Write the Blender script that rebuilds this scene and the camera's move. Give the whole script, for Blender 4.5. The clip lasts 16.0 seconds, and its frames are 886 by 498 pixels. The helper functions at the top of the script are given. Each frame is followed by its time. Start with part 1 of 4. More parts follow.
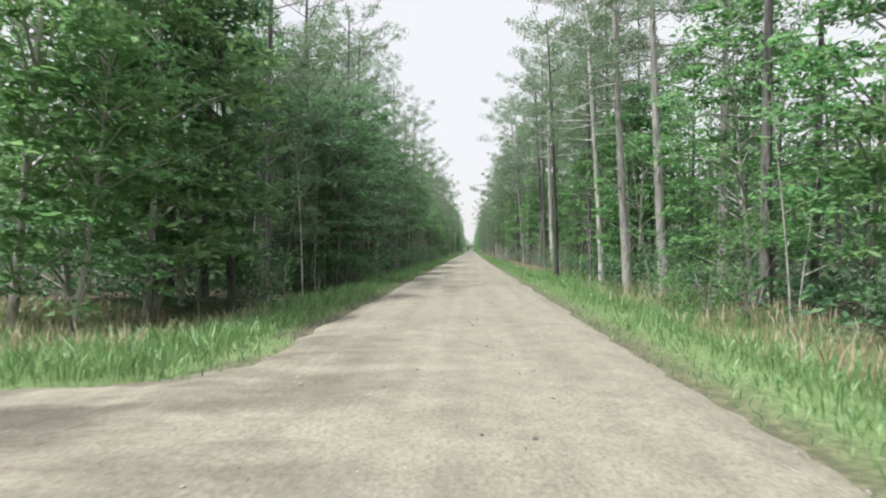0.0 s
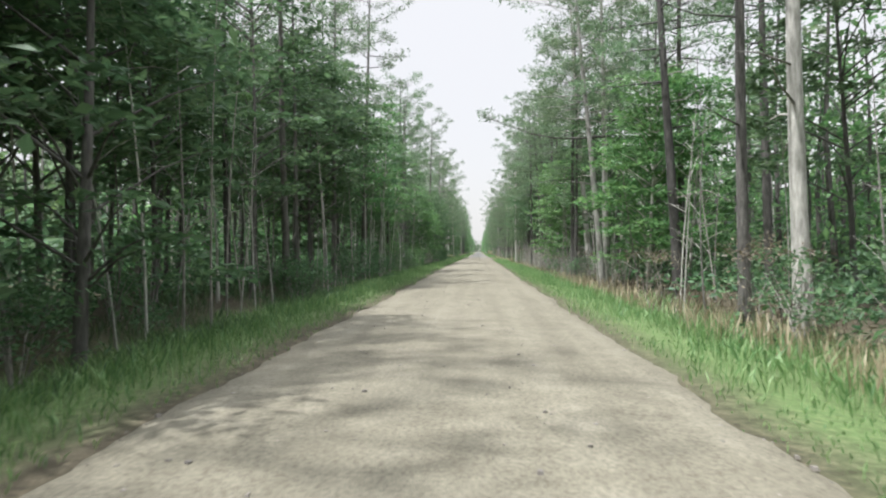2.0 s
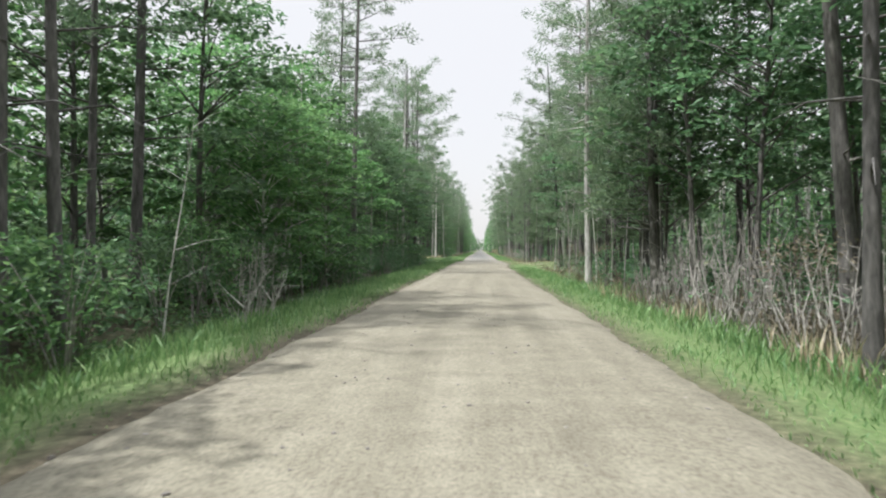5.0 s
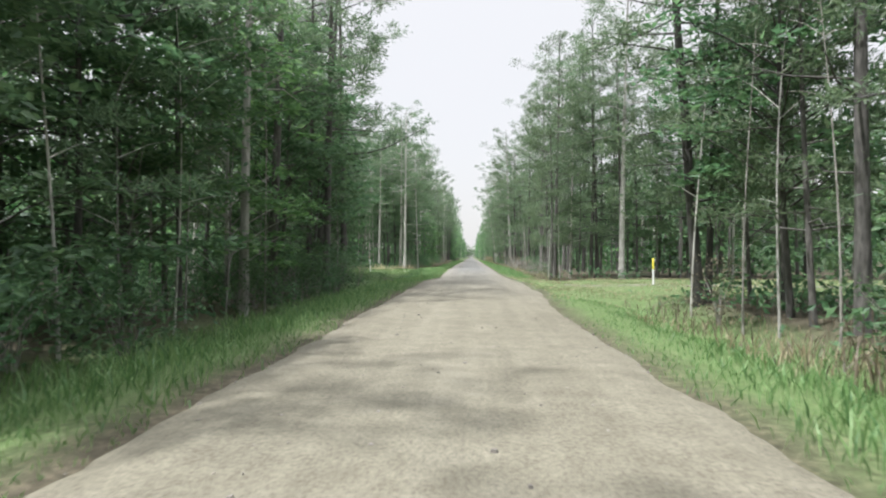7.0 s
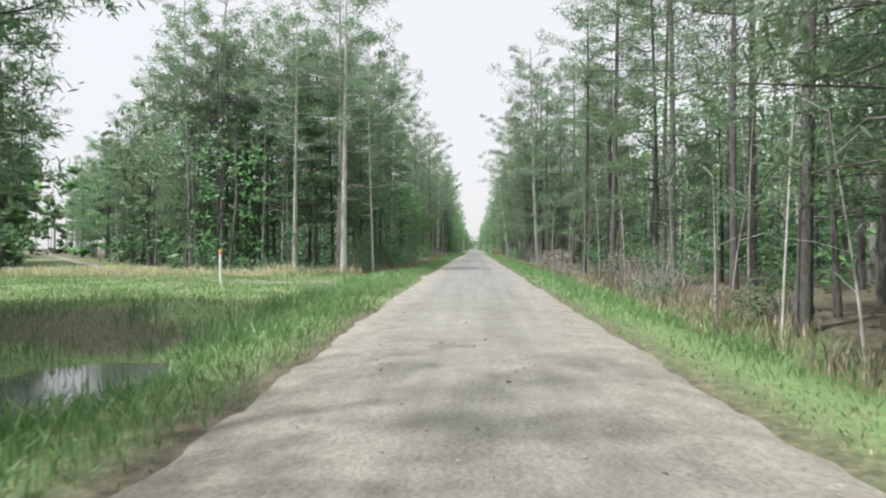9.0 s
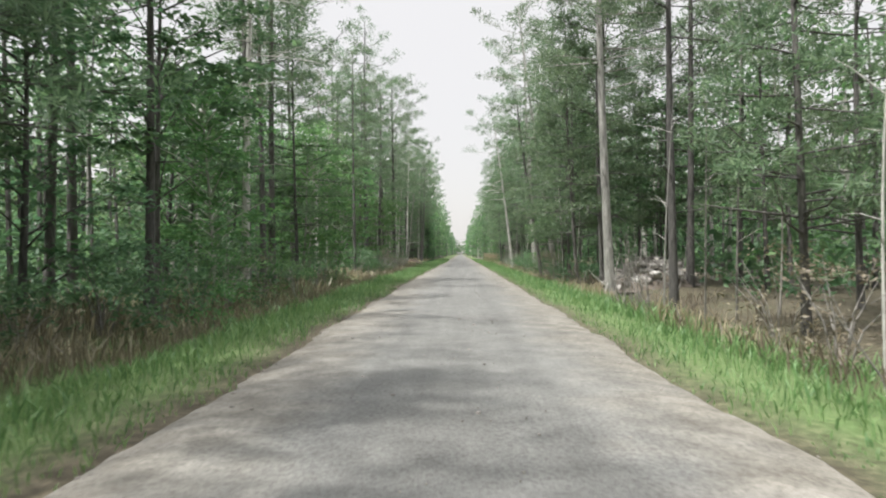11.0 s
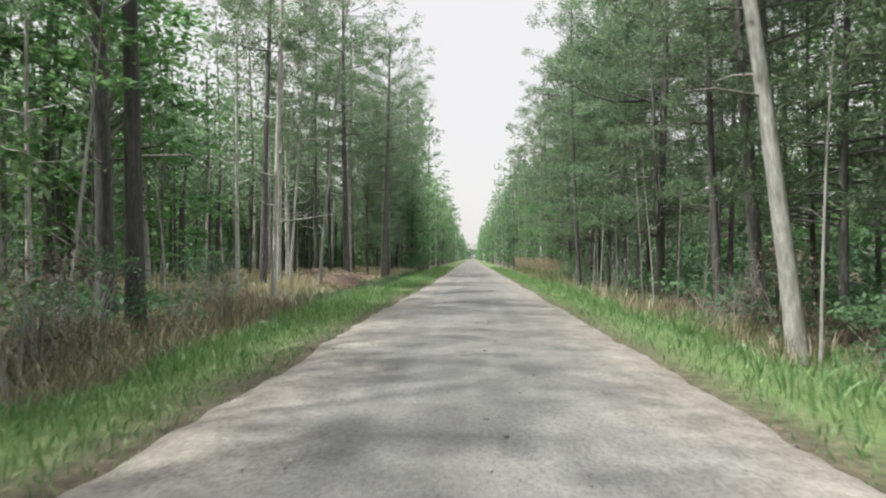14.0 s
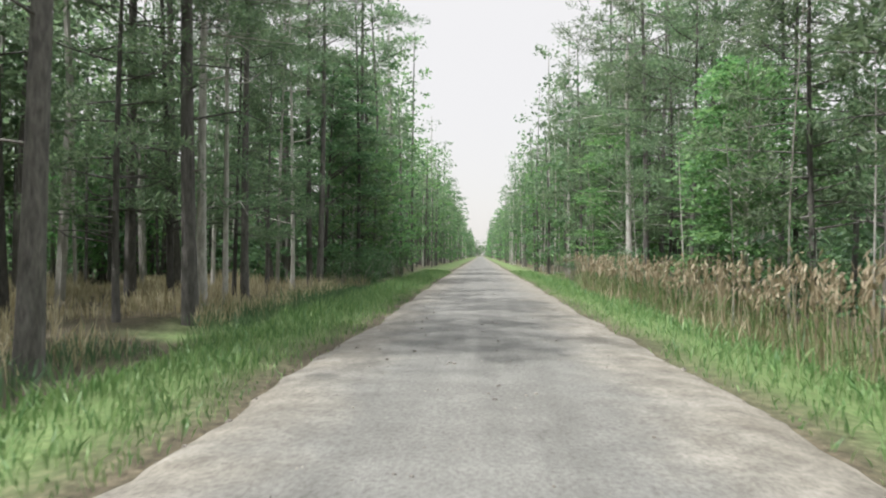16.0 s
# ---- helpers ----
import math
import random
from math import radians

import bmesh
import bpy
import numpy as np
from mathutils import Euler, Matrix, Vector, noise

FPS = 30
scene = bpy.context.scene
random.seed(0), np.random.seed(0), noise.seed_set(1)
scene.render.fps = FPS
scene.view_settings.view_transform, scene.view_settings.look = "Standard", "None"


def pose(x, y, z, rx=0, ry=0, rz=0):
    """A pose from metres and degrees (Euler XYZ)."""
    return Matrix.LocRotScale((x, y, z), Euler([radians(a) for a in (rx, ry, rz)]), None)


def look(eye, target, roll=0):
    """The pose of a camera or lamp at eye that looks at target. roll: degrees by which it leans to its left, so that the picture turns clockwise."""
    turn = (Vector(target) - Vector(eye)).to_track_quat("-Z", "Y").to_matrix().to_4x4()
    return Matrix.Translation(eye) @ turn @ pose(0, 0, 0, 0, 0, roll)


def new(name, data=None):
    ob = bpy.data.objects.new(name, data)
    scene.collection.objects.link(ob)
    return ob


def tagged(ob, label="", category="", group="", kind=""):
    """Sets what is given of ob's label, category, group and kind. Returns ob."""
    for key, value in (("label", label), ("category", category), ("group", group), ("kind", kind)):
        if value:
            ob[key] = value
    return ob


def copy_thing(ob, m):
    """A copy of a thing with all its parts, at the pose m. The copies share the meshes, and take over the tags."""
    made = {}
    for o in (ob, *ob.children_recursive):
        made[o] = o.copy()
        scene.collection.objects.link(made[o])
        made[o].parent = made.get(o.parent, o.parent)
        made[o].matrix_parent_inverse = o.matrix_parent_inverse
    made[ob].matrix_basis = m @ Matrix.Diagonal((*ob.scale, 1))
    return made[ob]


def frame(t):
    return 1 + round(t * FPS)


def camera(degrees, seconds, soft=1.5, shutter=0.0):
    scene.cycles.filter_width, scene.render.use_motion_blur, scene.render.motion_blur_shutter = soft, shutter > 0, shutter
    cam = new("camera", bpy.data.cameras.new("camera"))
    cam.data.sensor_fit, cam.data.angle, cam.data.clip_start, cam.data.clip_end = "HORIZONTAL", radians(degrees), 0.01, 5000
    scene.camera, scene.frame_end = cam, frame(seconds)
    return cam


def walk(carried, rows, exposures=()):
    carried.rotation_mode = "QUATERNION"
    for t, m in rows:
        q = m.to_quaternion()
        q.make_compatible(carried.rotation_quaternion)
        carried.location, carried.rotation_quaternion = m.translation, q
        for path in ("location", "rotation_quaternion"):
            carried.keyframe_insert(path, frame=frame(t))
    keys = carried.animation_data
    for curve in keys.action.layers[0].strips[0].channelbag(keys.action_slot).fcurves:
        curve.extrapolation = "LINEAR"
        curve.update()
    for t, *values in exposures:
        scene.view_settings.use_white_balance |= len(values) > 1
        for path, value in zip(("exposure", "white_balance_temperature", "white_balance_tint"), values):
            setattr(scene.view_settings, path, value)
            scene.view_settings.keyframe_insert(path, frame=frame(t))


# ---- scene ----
cam = camera(68.0, 16.0, soft=2.1, shutter=0.06)

# ---- the drive: seconds, metres along the road, sideways, turn to the left, tilt up ----
PATH = [
    (0.0, 2.22, 0.0, 2.37, 0.09), (0.5, 13.16, 0.0, 2.11, 0.21), (1.0, 24.11, 0.0, 2.10, 0.23), (1.5, 35.09, 0.0, 3.01, 0.24),
    (2.0, 45.98, 0.0, 3.07, 0.16), (2.5, 56.55, 0.0, 2.92, 0.46), (3.0, 67.00, 0.0, 2.48, 0.09), (3.5, 77.05, 0.0, 2.49, 0.30),
    (4.0, 87.14, 0.0, 2.99, -0.06), (4.5, 97.24, 0.0, 3.17, 0.36), (5.0, 107.44, 0.0, 3.24, 0.05), (7.5, 159.64, 0.0, 1.96, 0.79),
    (8.0, 170.30, 0.0, 1.57, 1.13), (8.5, 180.84, 0.0, 1.62, 2.03), (9.0, 191.14, 0.0, 2.73, -0.06), (9.2, 195.18, 0.0, 2.33, -0.45),
    (11.3, 239.43, 0.0, 1.53, 0.57), (11.5, 243.70, 0.0, 1.99, 0.66), (12.0, 254.46, 0.0, 2.39, 0.64), (12.5, 265.14, 0.0, 2.62, 0.75),
    (13.0, 275.83, 0.0, 2.57, 0.73), (13.5, 286.83, 0.0, 2.55, 0.96), (14.0, 297.74, 0.0, 2.51, 0.76), (14.5, 308.62, 0.0, 2.48, 0.64),
    (15.0, 318.96, 0.0, 2.34, 0.37), (15.5, 328.49, 0.0, 2.88, 0.56), (16.0, 338.03, 0.0, 3.30, 0.53),
]
EYE = 1.5
walk(cam, [(t, pose(x, y, EYE, 90 + up, 0, turn)) for t, y, x, turn, up in PATH], [(0.0, 0.85, 5900, 10), (9.2, 0.84, 5900, 10), (11.3, 0.79, 6100, 10), (16.0, 0.80, 6100, 10)])

# ---- sky and sun ----
world = bpy.data.worlds.new("sky")
scene.world = world
world.use_nodes = True
wn, wl = world.node_tree.nodes, world.node_tree.links
wn.clear()
sky = wn.new("ShaderNodeTexSky")
sky.sky_type, sky.sun_disc = "NISHITA", False
sky.sun_elevation, sky.sun_rotation = radians(66.0), radians(-121)
sky.dust_density, sky.air_density = 3.0, 1.0
dim = wn.new("ShaderNodeVectorMath")
dim.operation = "SCALE"
dim.inputs["Scale"].default_value = 0.1
wl.new(sky.outputs[0], dim.inputs[0])
way = wn.new("ShaderNodeTexCoord")
height = wn.new("ShaderNodeSeparateXYZ")
wl.new(way.outputs["Generated"], height.inputs[0])
veil = wn.new("ShaderNodeValToRGB")
veil.color_ramp.elements[0].position, veil.color_ramp.elements[0].color = 0.0, (0.565, 0.525, 0.478, 1)
veil.color_ramp.elements[1].position, veil.color_ramp.elements[1].color = 1.0, (2.45, 2.45, 2.48, 1)
low = veil.color_ramp.elements.new(0.42)
low.color = (0.60, 0.56, 0.513, 1)
wl.new(height.outputs[2], veil.inputs[0])
haze = wn.new("ShaderNodeMix")
haze.data_type = "RGBA"
haze.inputs[0].default_value = 0.85
wl.new(veil.outputs[0], haze.inputs[7])
wl.new(dim.outputs[0], haze.inputs[6])
back = wn.new("ShaderNodeBackground")
back.inputs[1].default_value = 1.0
wl.new(haze.outputs[2], back.inputs[0])
wl.new(back.outputs[0], wn.new("ShaderNodeOutputWorld").inputs[0])

sun = new("sun", bpy.data.lights.new("sun", "SUN"))
sun.data.energy, sun.data.angle, sun.data.color = 4.7, radians(0.9), (1.0, 0.965, 0.90)
sun.matrix_world = look((-35, -21, 92), (0, 0, 0))


# ---- materials ----
def nodes(name):
    m = bpy.data.materials.new(name)
    m.use_nodes = True
    nt = m.node_tree
    return m, nt.nodes, nt.links, nt.nodes["Principled BSDF"]


def ramp(n, stops):
    r = n.new("ShaderNodeValToRGB")
    e = r.color_ramp.elements
    while len(e) < len(stops):
        e.new(0.5)
    for k, (p, c) in enumerate(stops):
        e[k].position, e[k].color = p, (*c, 1)
    return r


def noise_tex(n, l, scale, detail=4, vec=None, rough=0.6):
    t = n.new("ShaderNodeTexNoise")
    t.inputs["Scale"].default_value, t.inputs["Detail"].default_value = scale, detail
    t.inputs["Roughness"].default_value = rough
    if vec is not None:
        l.new(vec, t.inputs["Vector"])
    return t


def mixc(n, l, fac, a, b, kind="MIX"):
    m = n.new("ShaderNodeMix")
    m.data_type, m.blend_type = "RGBA", kind
    for sock, v in ((m.inputs[0], fac), (m.inputs[6], a), (m.inputs[7], b)):
        if isinstance(v, bpy.types.NodeSocket):
            l.new(v, sock)
        elif isinstance(v, tuple):
            sock.default_value = (*v, 1)
        else:
            sock.default_value = v
    return m.outputs[2]


def coords(n, l, scale=(1, 1, 1)):
    t, m = n.new("ShaderNodeTexCoord"), n.new("ShaderNodeMapping")
    m.inputs["Scale"].default_value = scale
    l.new(t.outputs["Object"], m.inputs[0])
    return m.outputs[0]


def bump(n, l, b, height, strength, dist):
    u = n.new("ShaderNodeBump")
    u.inputs["Strength"].default_value, u.inputs["Distance"].default_value = strength, dist
    l.new(height, u.inputs["Height"])
    l.new(u.outputs[0], b.inputs["Normal"])


def leaf_material(name, dark, mid, light, through_light=0.35, rough=0.55):
    """Leaves whose colour varies leaf by leaf and tree by tree; some light passes through them."""
    m, n, l, b = nodes(name)
    geo, info = n.new("ShaderNodeNewGeometry"), n.new("ShaderNodeObjectInfo")
    c = ramp(n, [(0.0, dark), (0.55, mid), (1.0, light)])
    l.new(geo.outputs["Random Per Island"], c.inputs[0])
    h = n.new("ShaderNodeHueSaturation")
    for sock, lo, hi in (("Hue", 0.485, 0.515), ("Value", 0.82, 1.2)):
        r = n.new("ShaderNodeMapRange")
        r.inputs[3].default_value, r.inputs[4].default_value = lo, hi
        l.new(info.outputs["Random"], r.inputs[0])
        l.new(r.outputs[0], h.inputs[sock])
    l.new(c.outputs[0], h.inputs["Color"])
    l.new(h.outputs[0], b.inputs["Base Color"])
    b.inputs["Roughness"].default_value = rough
    tr = n.new("ShaderNodeBsdfTranslucent")
    l.new(h.outputs[0], tr.inputs[0])
    mx = n.new("ShaderNodeMixShader")
    mx.inputs[0].default_value = through_light
    l.new(b.outputs[0], mx.inputs[1])
    l.new(tr.outputs[0], mx.inputs[2])
    l.new(mx.outputs[0], n["Material Output"].inputs[0])
    return m


def bark_material(name, dark, light, plates=7.0):
    m, n, l, b = nodes(name)
    v = coords(n, l, (1, 1, 0.22))
    vo = n.new("ShaderNodeTexVoronoi")
    vo.inputs["Scale"].default_value = plates
    l.new(v, vo.inputs["Vector"])
    fine = noise_tex(n, l, 18, 6, v)
    c = ramp(n, [(0.25, dark), (0.7, light)])
    l.new(fine.outputs[0], c.inputs[0])
    info = n.new("ShaderNodeObjectInfo")
    h = n.new("ShaderNodeHueSaturation")
    r = n.new("ShaderNodeMapRange")
    r.inputs[3].default_value, r.inputs[4].default_value = 0.65, 1.35
    l.new(info.outputs["Random"], r.inputs[0])
    l.new(r.outputs[0], h.inputs["Value"])
    l.new(mixc(n, l, 0.45, c.outputs[0], vo.outputs["Distance"], "MULTIPLY"), h.inputs["Color"])
    l.new(h.outputs[0], b.inputs["Base Color"])
    b.inputs["Roughness"].default_value = 0.9
    bump(n, l, b, vo.outputs["Distance"], 0.7, 0.03)
    return m


def road_material():
    m, n, l, b = nodes("gravel_and_worn_surface")
    v = coords(n, l)
    big, long_, mid = noise_tex(n, l, 0.35, 4, v), noise_tex(n, l, 1.2, 5, coords(n, l, (1.5, 0.05, 1))), noise_tex(n, l, 2.2, 6, v)
    grit = noise_tex(n, l, 22, 4, v, 0.8)
    tan = ramp(n, [(0.30, (0.108, 0.096, 0.070)), (0.5, (0.151, 0.136, 0.100)), (0.68, (0.196, 0.178, 0.134))])
    grey = ramp(n, [(0.30, (0.086, 0.083, 0.075)), (0.5, (0.122, 0.118, 0.107)), (0.70, (0.162, 0.156, 0.142))])
    blend = mixc(n, l, 0.5, mid.outputs[0], long_.outputs[0])
    for r in (tan, grey):
        l.new(blend, r.inputs[0])
    sep = n.new("ShaderNodeSeparateXYZ")
    l.new(v, sep.inputs[0])
    far = n.new("ShaderNodeMapRange")
    far.inputs[1].default_value, far.inputs[2].default_value = 170, 225
    l.new(sep.outputs[1], far.inputs[0])
    sand = ramp(n, [(0.35, (0.118, 0.106, 0.086)), (0.68, (0.222, 0.203, 0.170))])
    l.new(mid.outputs[0], sand.inputs[0])
    off = n.new("ShaderNodeMath")
    off.operation = "ABSOLUTE"
    l.new(sep.outputs[0], off.inputs[0])
    wob = n.new("ShaderNodeMath")
    wob.operation = "MULTIPLY_ADD"
    l.new(noise_tex(n, l, 0.9, 5, v).outputs[0], wob.inputs[0])
    wob.inputs[1].default_value = 2.2
    l.new(off.outputs[0], wob.inputs[2])
    rim = n.new("ShaderNodeMapRange")
    rim.inputs[1].default_value, rim.inputs[2].default_value = 2.2, 3.6
    l.new(wob.outputs[0], rim.inputs[0])
    worn = mixc(n, l, rim.outputs[0], grey.outputs[0], sand.outputs[0])
    c = mixc(n, l, far.outputs[0], tan.outputs[0], worn)
    speck = ramp(n, [(0.36, (0.45, 0.43, 0.41)), (0.5, (1, 1, 1)), (0.64, (1.4, 1.4, 1.4))])
    l.new(grit.outputs[0], speck.inputs[0])
    c = mixc(n, l, 0.6, c, speck.outputs[0], "MULTIPLY")
    stain = ramp(n, [(0.40, (0.66, 0.64, 0.62)), (0.56, (1, 1, 1))])
    l.new(big.outputs[0], stain.inputs[0])
    c = mixc(n, l, 0.25, c, stain.outputs[0], "MULTIPLY")
    # damp earth from the side track at the start, with tree shade painted in
    damp_and_shade = ramp(n, [(0.42, (0.42, 0.40, 0.39)), (0.50, (0.72, 0.70, 0.68)), (0.60, (1, 1, 1))])
    l.new(noise_tex(n, l, 1.0, 5, coords(n, l, (0.35, 0.9, 1))).outputs[0], damp_and_shade.inputs[0])
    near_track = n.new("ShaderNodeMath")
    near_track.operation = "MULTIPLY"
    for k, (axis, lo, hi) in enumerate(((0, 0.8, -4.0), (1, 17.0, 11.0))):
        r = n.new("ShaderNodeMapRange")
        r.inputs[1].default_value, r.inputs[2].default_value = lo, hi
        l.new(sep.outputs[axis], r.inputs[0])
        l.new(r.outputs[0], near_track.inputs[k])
    c = mixc(n, l, near_track.outputs[0], c, mixc(n, l, 1.0, c, damp_and_shade.outputs[0], "MULTIPLY"))
    l.new(c, b.inputs["Base Color"])
    b.inputs["Roughness"].default_value = 0.95
    b.inputs["Specular IOR Level"].default_value = 0.2
    bump(n, l, b, grit.outputs[0], 0.5, 0.015)
    return m


def ground_material():
    m, n, l, b = nodes("soil_litter_and_low_grass")
    v = coords(n, l)
    a, f, g = noise_tex(n, l, 0.5, 5, v), noise_tex(n, l, 9, 6, v), noise_tex(n, l, 45, 3, v)
    litter = ramp(n, [(0.3, (0.035, 0.03, 0.02)), (0.55, (0.08, 0.068, 0.045)), (0.75, (0.15, 0.125, 0.085))])
    green = ramp(n, [(0.3, (0.065, 0.072, 0.030)), (0.5, (0.094, 0.142, 0.050)), (0.75, (0.172, 0.190, 0.088))])
    l.new(f.outputs[0], litter.inputs[0])
    l.new(f.outputs[0], green.inputs[0])
    att = n.new("ShaderNodeAttribute")
    att.attribute_name = "grassy"
    fac = n.new("ShaderNodeMath")
    fac.operation = "MULTIPLY_ADD"
    l.new(a.outputs[0], fac.inputs[0])
    fac.inputs[1].default_value = 0.7
    sub = n.new("ShaderNodeMath")
    sub.operation = "SUBTRACT"
    l.new(att.outputs["Fac"], sub.inputs[0])
    sub.inputs[1].default_value = 0.35
    l.new(sub.outputs[0], fac.inputs[2])
    fac.use_clamp = True
    l.new(mixc(n, l, fac.outputs[0], litter.outputs[0], green.outputs[0]), b.inputs["Base Color"])
    b.inputs["Roughness"].default_value = 0.95
    b.inputs["Specular IOR Level"].default_value = 0.15
    bump(n, l, b, g.outputs[0], 0.6, 0.03)
    return m


PINE_NEEDLES = leaf_material("pine_needles", (0.086, 0.134, 0.072), (0.138, 0.200, 0.104), (0.205, 0.274, 0.148), 0.54)
MAPLE_LEAVES = leaf_material("fresh_green_leaves", (0.076, 0.160, 0.056), (0.126, 0.238, 0.082), (0.200, 0.320, 0.120), 0.56)
OAK_LEAVES = leaf_material("deep_green_leaves", (0.060, 0.114, 0.054), (0.096, 0.170, 0.076), (0.148, 0.232, 0.102), 0.54)
RUSTY_LEAVES = leaf_material("rusty_leaves", (0.09, 0.075, 0.048), (0.165, 0.135, 0.088), (0.25, 0.21, 0.145), 0.3)
GRASS = leaf_material("green_grass", (0.074, 0.138, 0.046), (0.136, 0.218, 0.072), (0.235, 0.310, 0.130), 0.42)
DRY_GRASS = leaf_material("dry_grass", (0.22, 0.18, 0.10), (0.38, 0.32, 0.20), (0.55, 0.48, 0.33), 0.35)
BARK_DARK = bark_material("dark_pine_bark", (0.044, 0.040, 0.036), (0.155, 0.142, 0.126))
BARK_PALE = bark_material("pale_grey_bark", (0.25, 0.235, 0.205), (0.54, 0.51, 0.46))
TWIGS = bark_material("dry_twigs", (0.15, 0.135, 0.115), (0.38, 0.35, 0.31), 20)
ROAD = road_material()
SOIL = ground_material()


# ---- mesh tools: everything is made of four-sided faces ----
def quad_mesh(name, verts, faces, mats, index=None, smooth=False):
    me = bpy.data.meshes.new(name)
    verts, faces = np.asarray(verts, np.float32), np.asarray(faces, np.int32)
    me.vertices.add(len(verts))
    me.vertices.foreach_set("co", verts.ravel())
    me.loops.add(faces.size)
    me.loops.foreach_set("vertex_index", faces.ravel())
    me.polygons.add(len(faces))
    me.polygons.foreach_set("loop_start", np.arange(0, faces.size, 4, dtype=np.int32))
    for m in mats:
        me.materials.append(m)
    if index is not None:
        me.polygons.foreach_set("material_index", np.asarray(index, np.int32))
    me.polygons.foreach_set("use_smooth", np.full(len(faces), smooth))
    me.update(calc_edges=True)
    me.validate()
    return me


def joined(pieces):
    vs, fs, off = [], [], 0
    for v, f in pieces:
        vs.append(v)
        fs.append(np.asarray(f) + off)
        off += len(v)
    return np.concatenate(vs), np.concatenate(fs)


def tube(points, radii, sides=7):
    """A tapering round limb along points."""
    points = [Vector(p) for p in points]
    v, f = [], []
    for k, (p, r) in enumerate(zip(points, radii)):
        d = (points[min(k + 1, len(points) - 1)] - points[max(k - 1, 0)]).normalized()
        a = d.cross(Vector((0.3, 1, 0.1))).normalized()
        b = d.cross(a)
        for j in range(sides):
            w = 2 * math.pi * j / sides
            v.append(p + (a * math.cos(w) + b * math.sin(w)) * r)
    for k in range(len(points) - 1):
        for j in range(sides):
            i = (j + 1) % sides
            f.append((k * sides + j, k * sides + i, (k + 1) * sides + i, (k + 1) * sides + j))
    return np.array([tuple(q) for q in v]), np.array(f)


def unit(a):
    return a / np.maximum(np.linalg.norm(a, axis=1, keepdims=True), 1e-6)


def leaves(rng, centres, long, wide, flat=0.6, along=None):
    """Lance-shaped leaves at the centres; flat: how level they lie."""
    n = len(centres)
    d = rng.normal(size=(n, 3))
    d[:, 2] *= 1 - flat
    d = unit(d if along is None else d * 0.6 + along)
    up = rng.normal(size=(n, 3)) * 0.55 + np.array([0, 0, flat * 1.6])
    s = unit(np.cross(d, up))
    up = np.cross(s, d)
    size = rng.uniform(0.65, 1.35, (n, 1))
    a, w = d * long * size / 2, s * wide * size / 2
    fold = up * wide * 0.18
    v = np.stack([centres - a, centres - w + a * 0.1 + fold, centres + a, centres + w + a * 0.1 + fold], 1).reshape(-1, 3)
    return v, np.arange(4 * n).reshape(-1, 4)


def thing(name, label, category, group=""):
    ob = new(name)
    ob.empty_display_size = 0.3
    return tagged(ob, label, category, group)


def part(name, mesh, parent, label=""):
    ob = new(name, mesh)
    ob.parent = parent
    return tagged(ob, label)


def bent(rng, h, lean=0.0, wave=0.15, n=8):
    """A trunk's line from the ground up."""
    px, py = rng.uniform(0, 6.28, 2)
    return [(lean * h * (k / n) + wave * math.sin(px + 2.6 * k / n) - wave * math.sin(px), wave * math.sin(py + 2.2 * k / n) - wave * math.sin(py),
             -0.5 + (h + 0.5) * k / n) for k in range(n + 1)]


def on_line(line, z):
    for a, b in zip(line, line[1:]):
        if z <= b[2]:
            u = (z - a[2]) / (b[2] - a[2])
            return np.array(a) * (1 - u) + np.array(b) * u
    return np.array(line[-1])


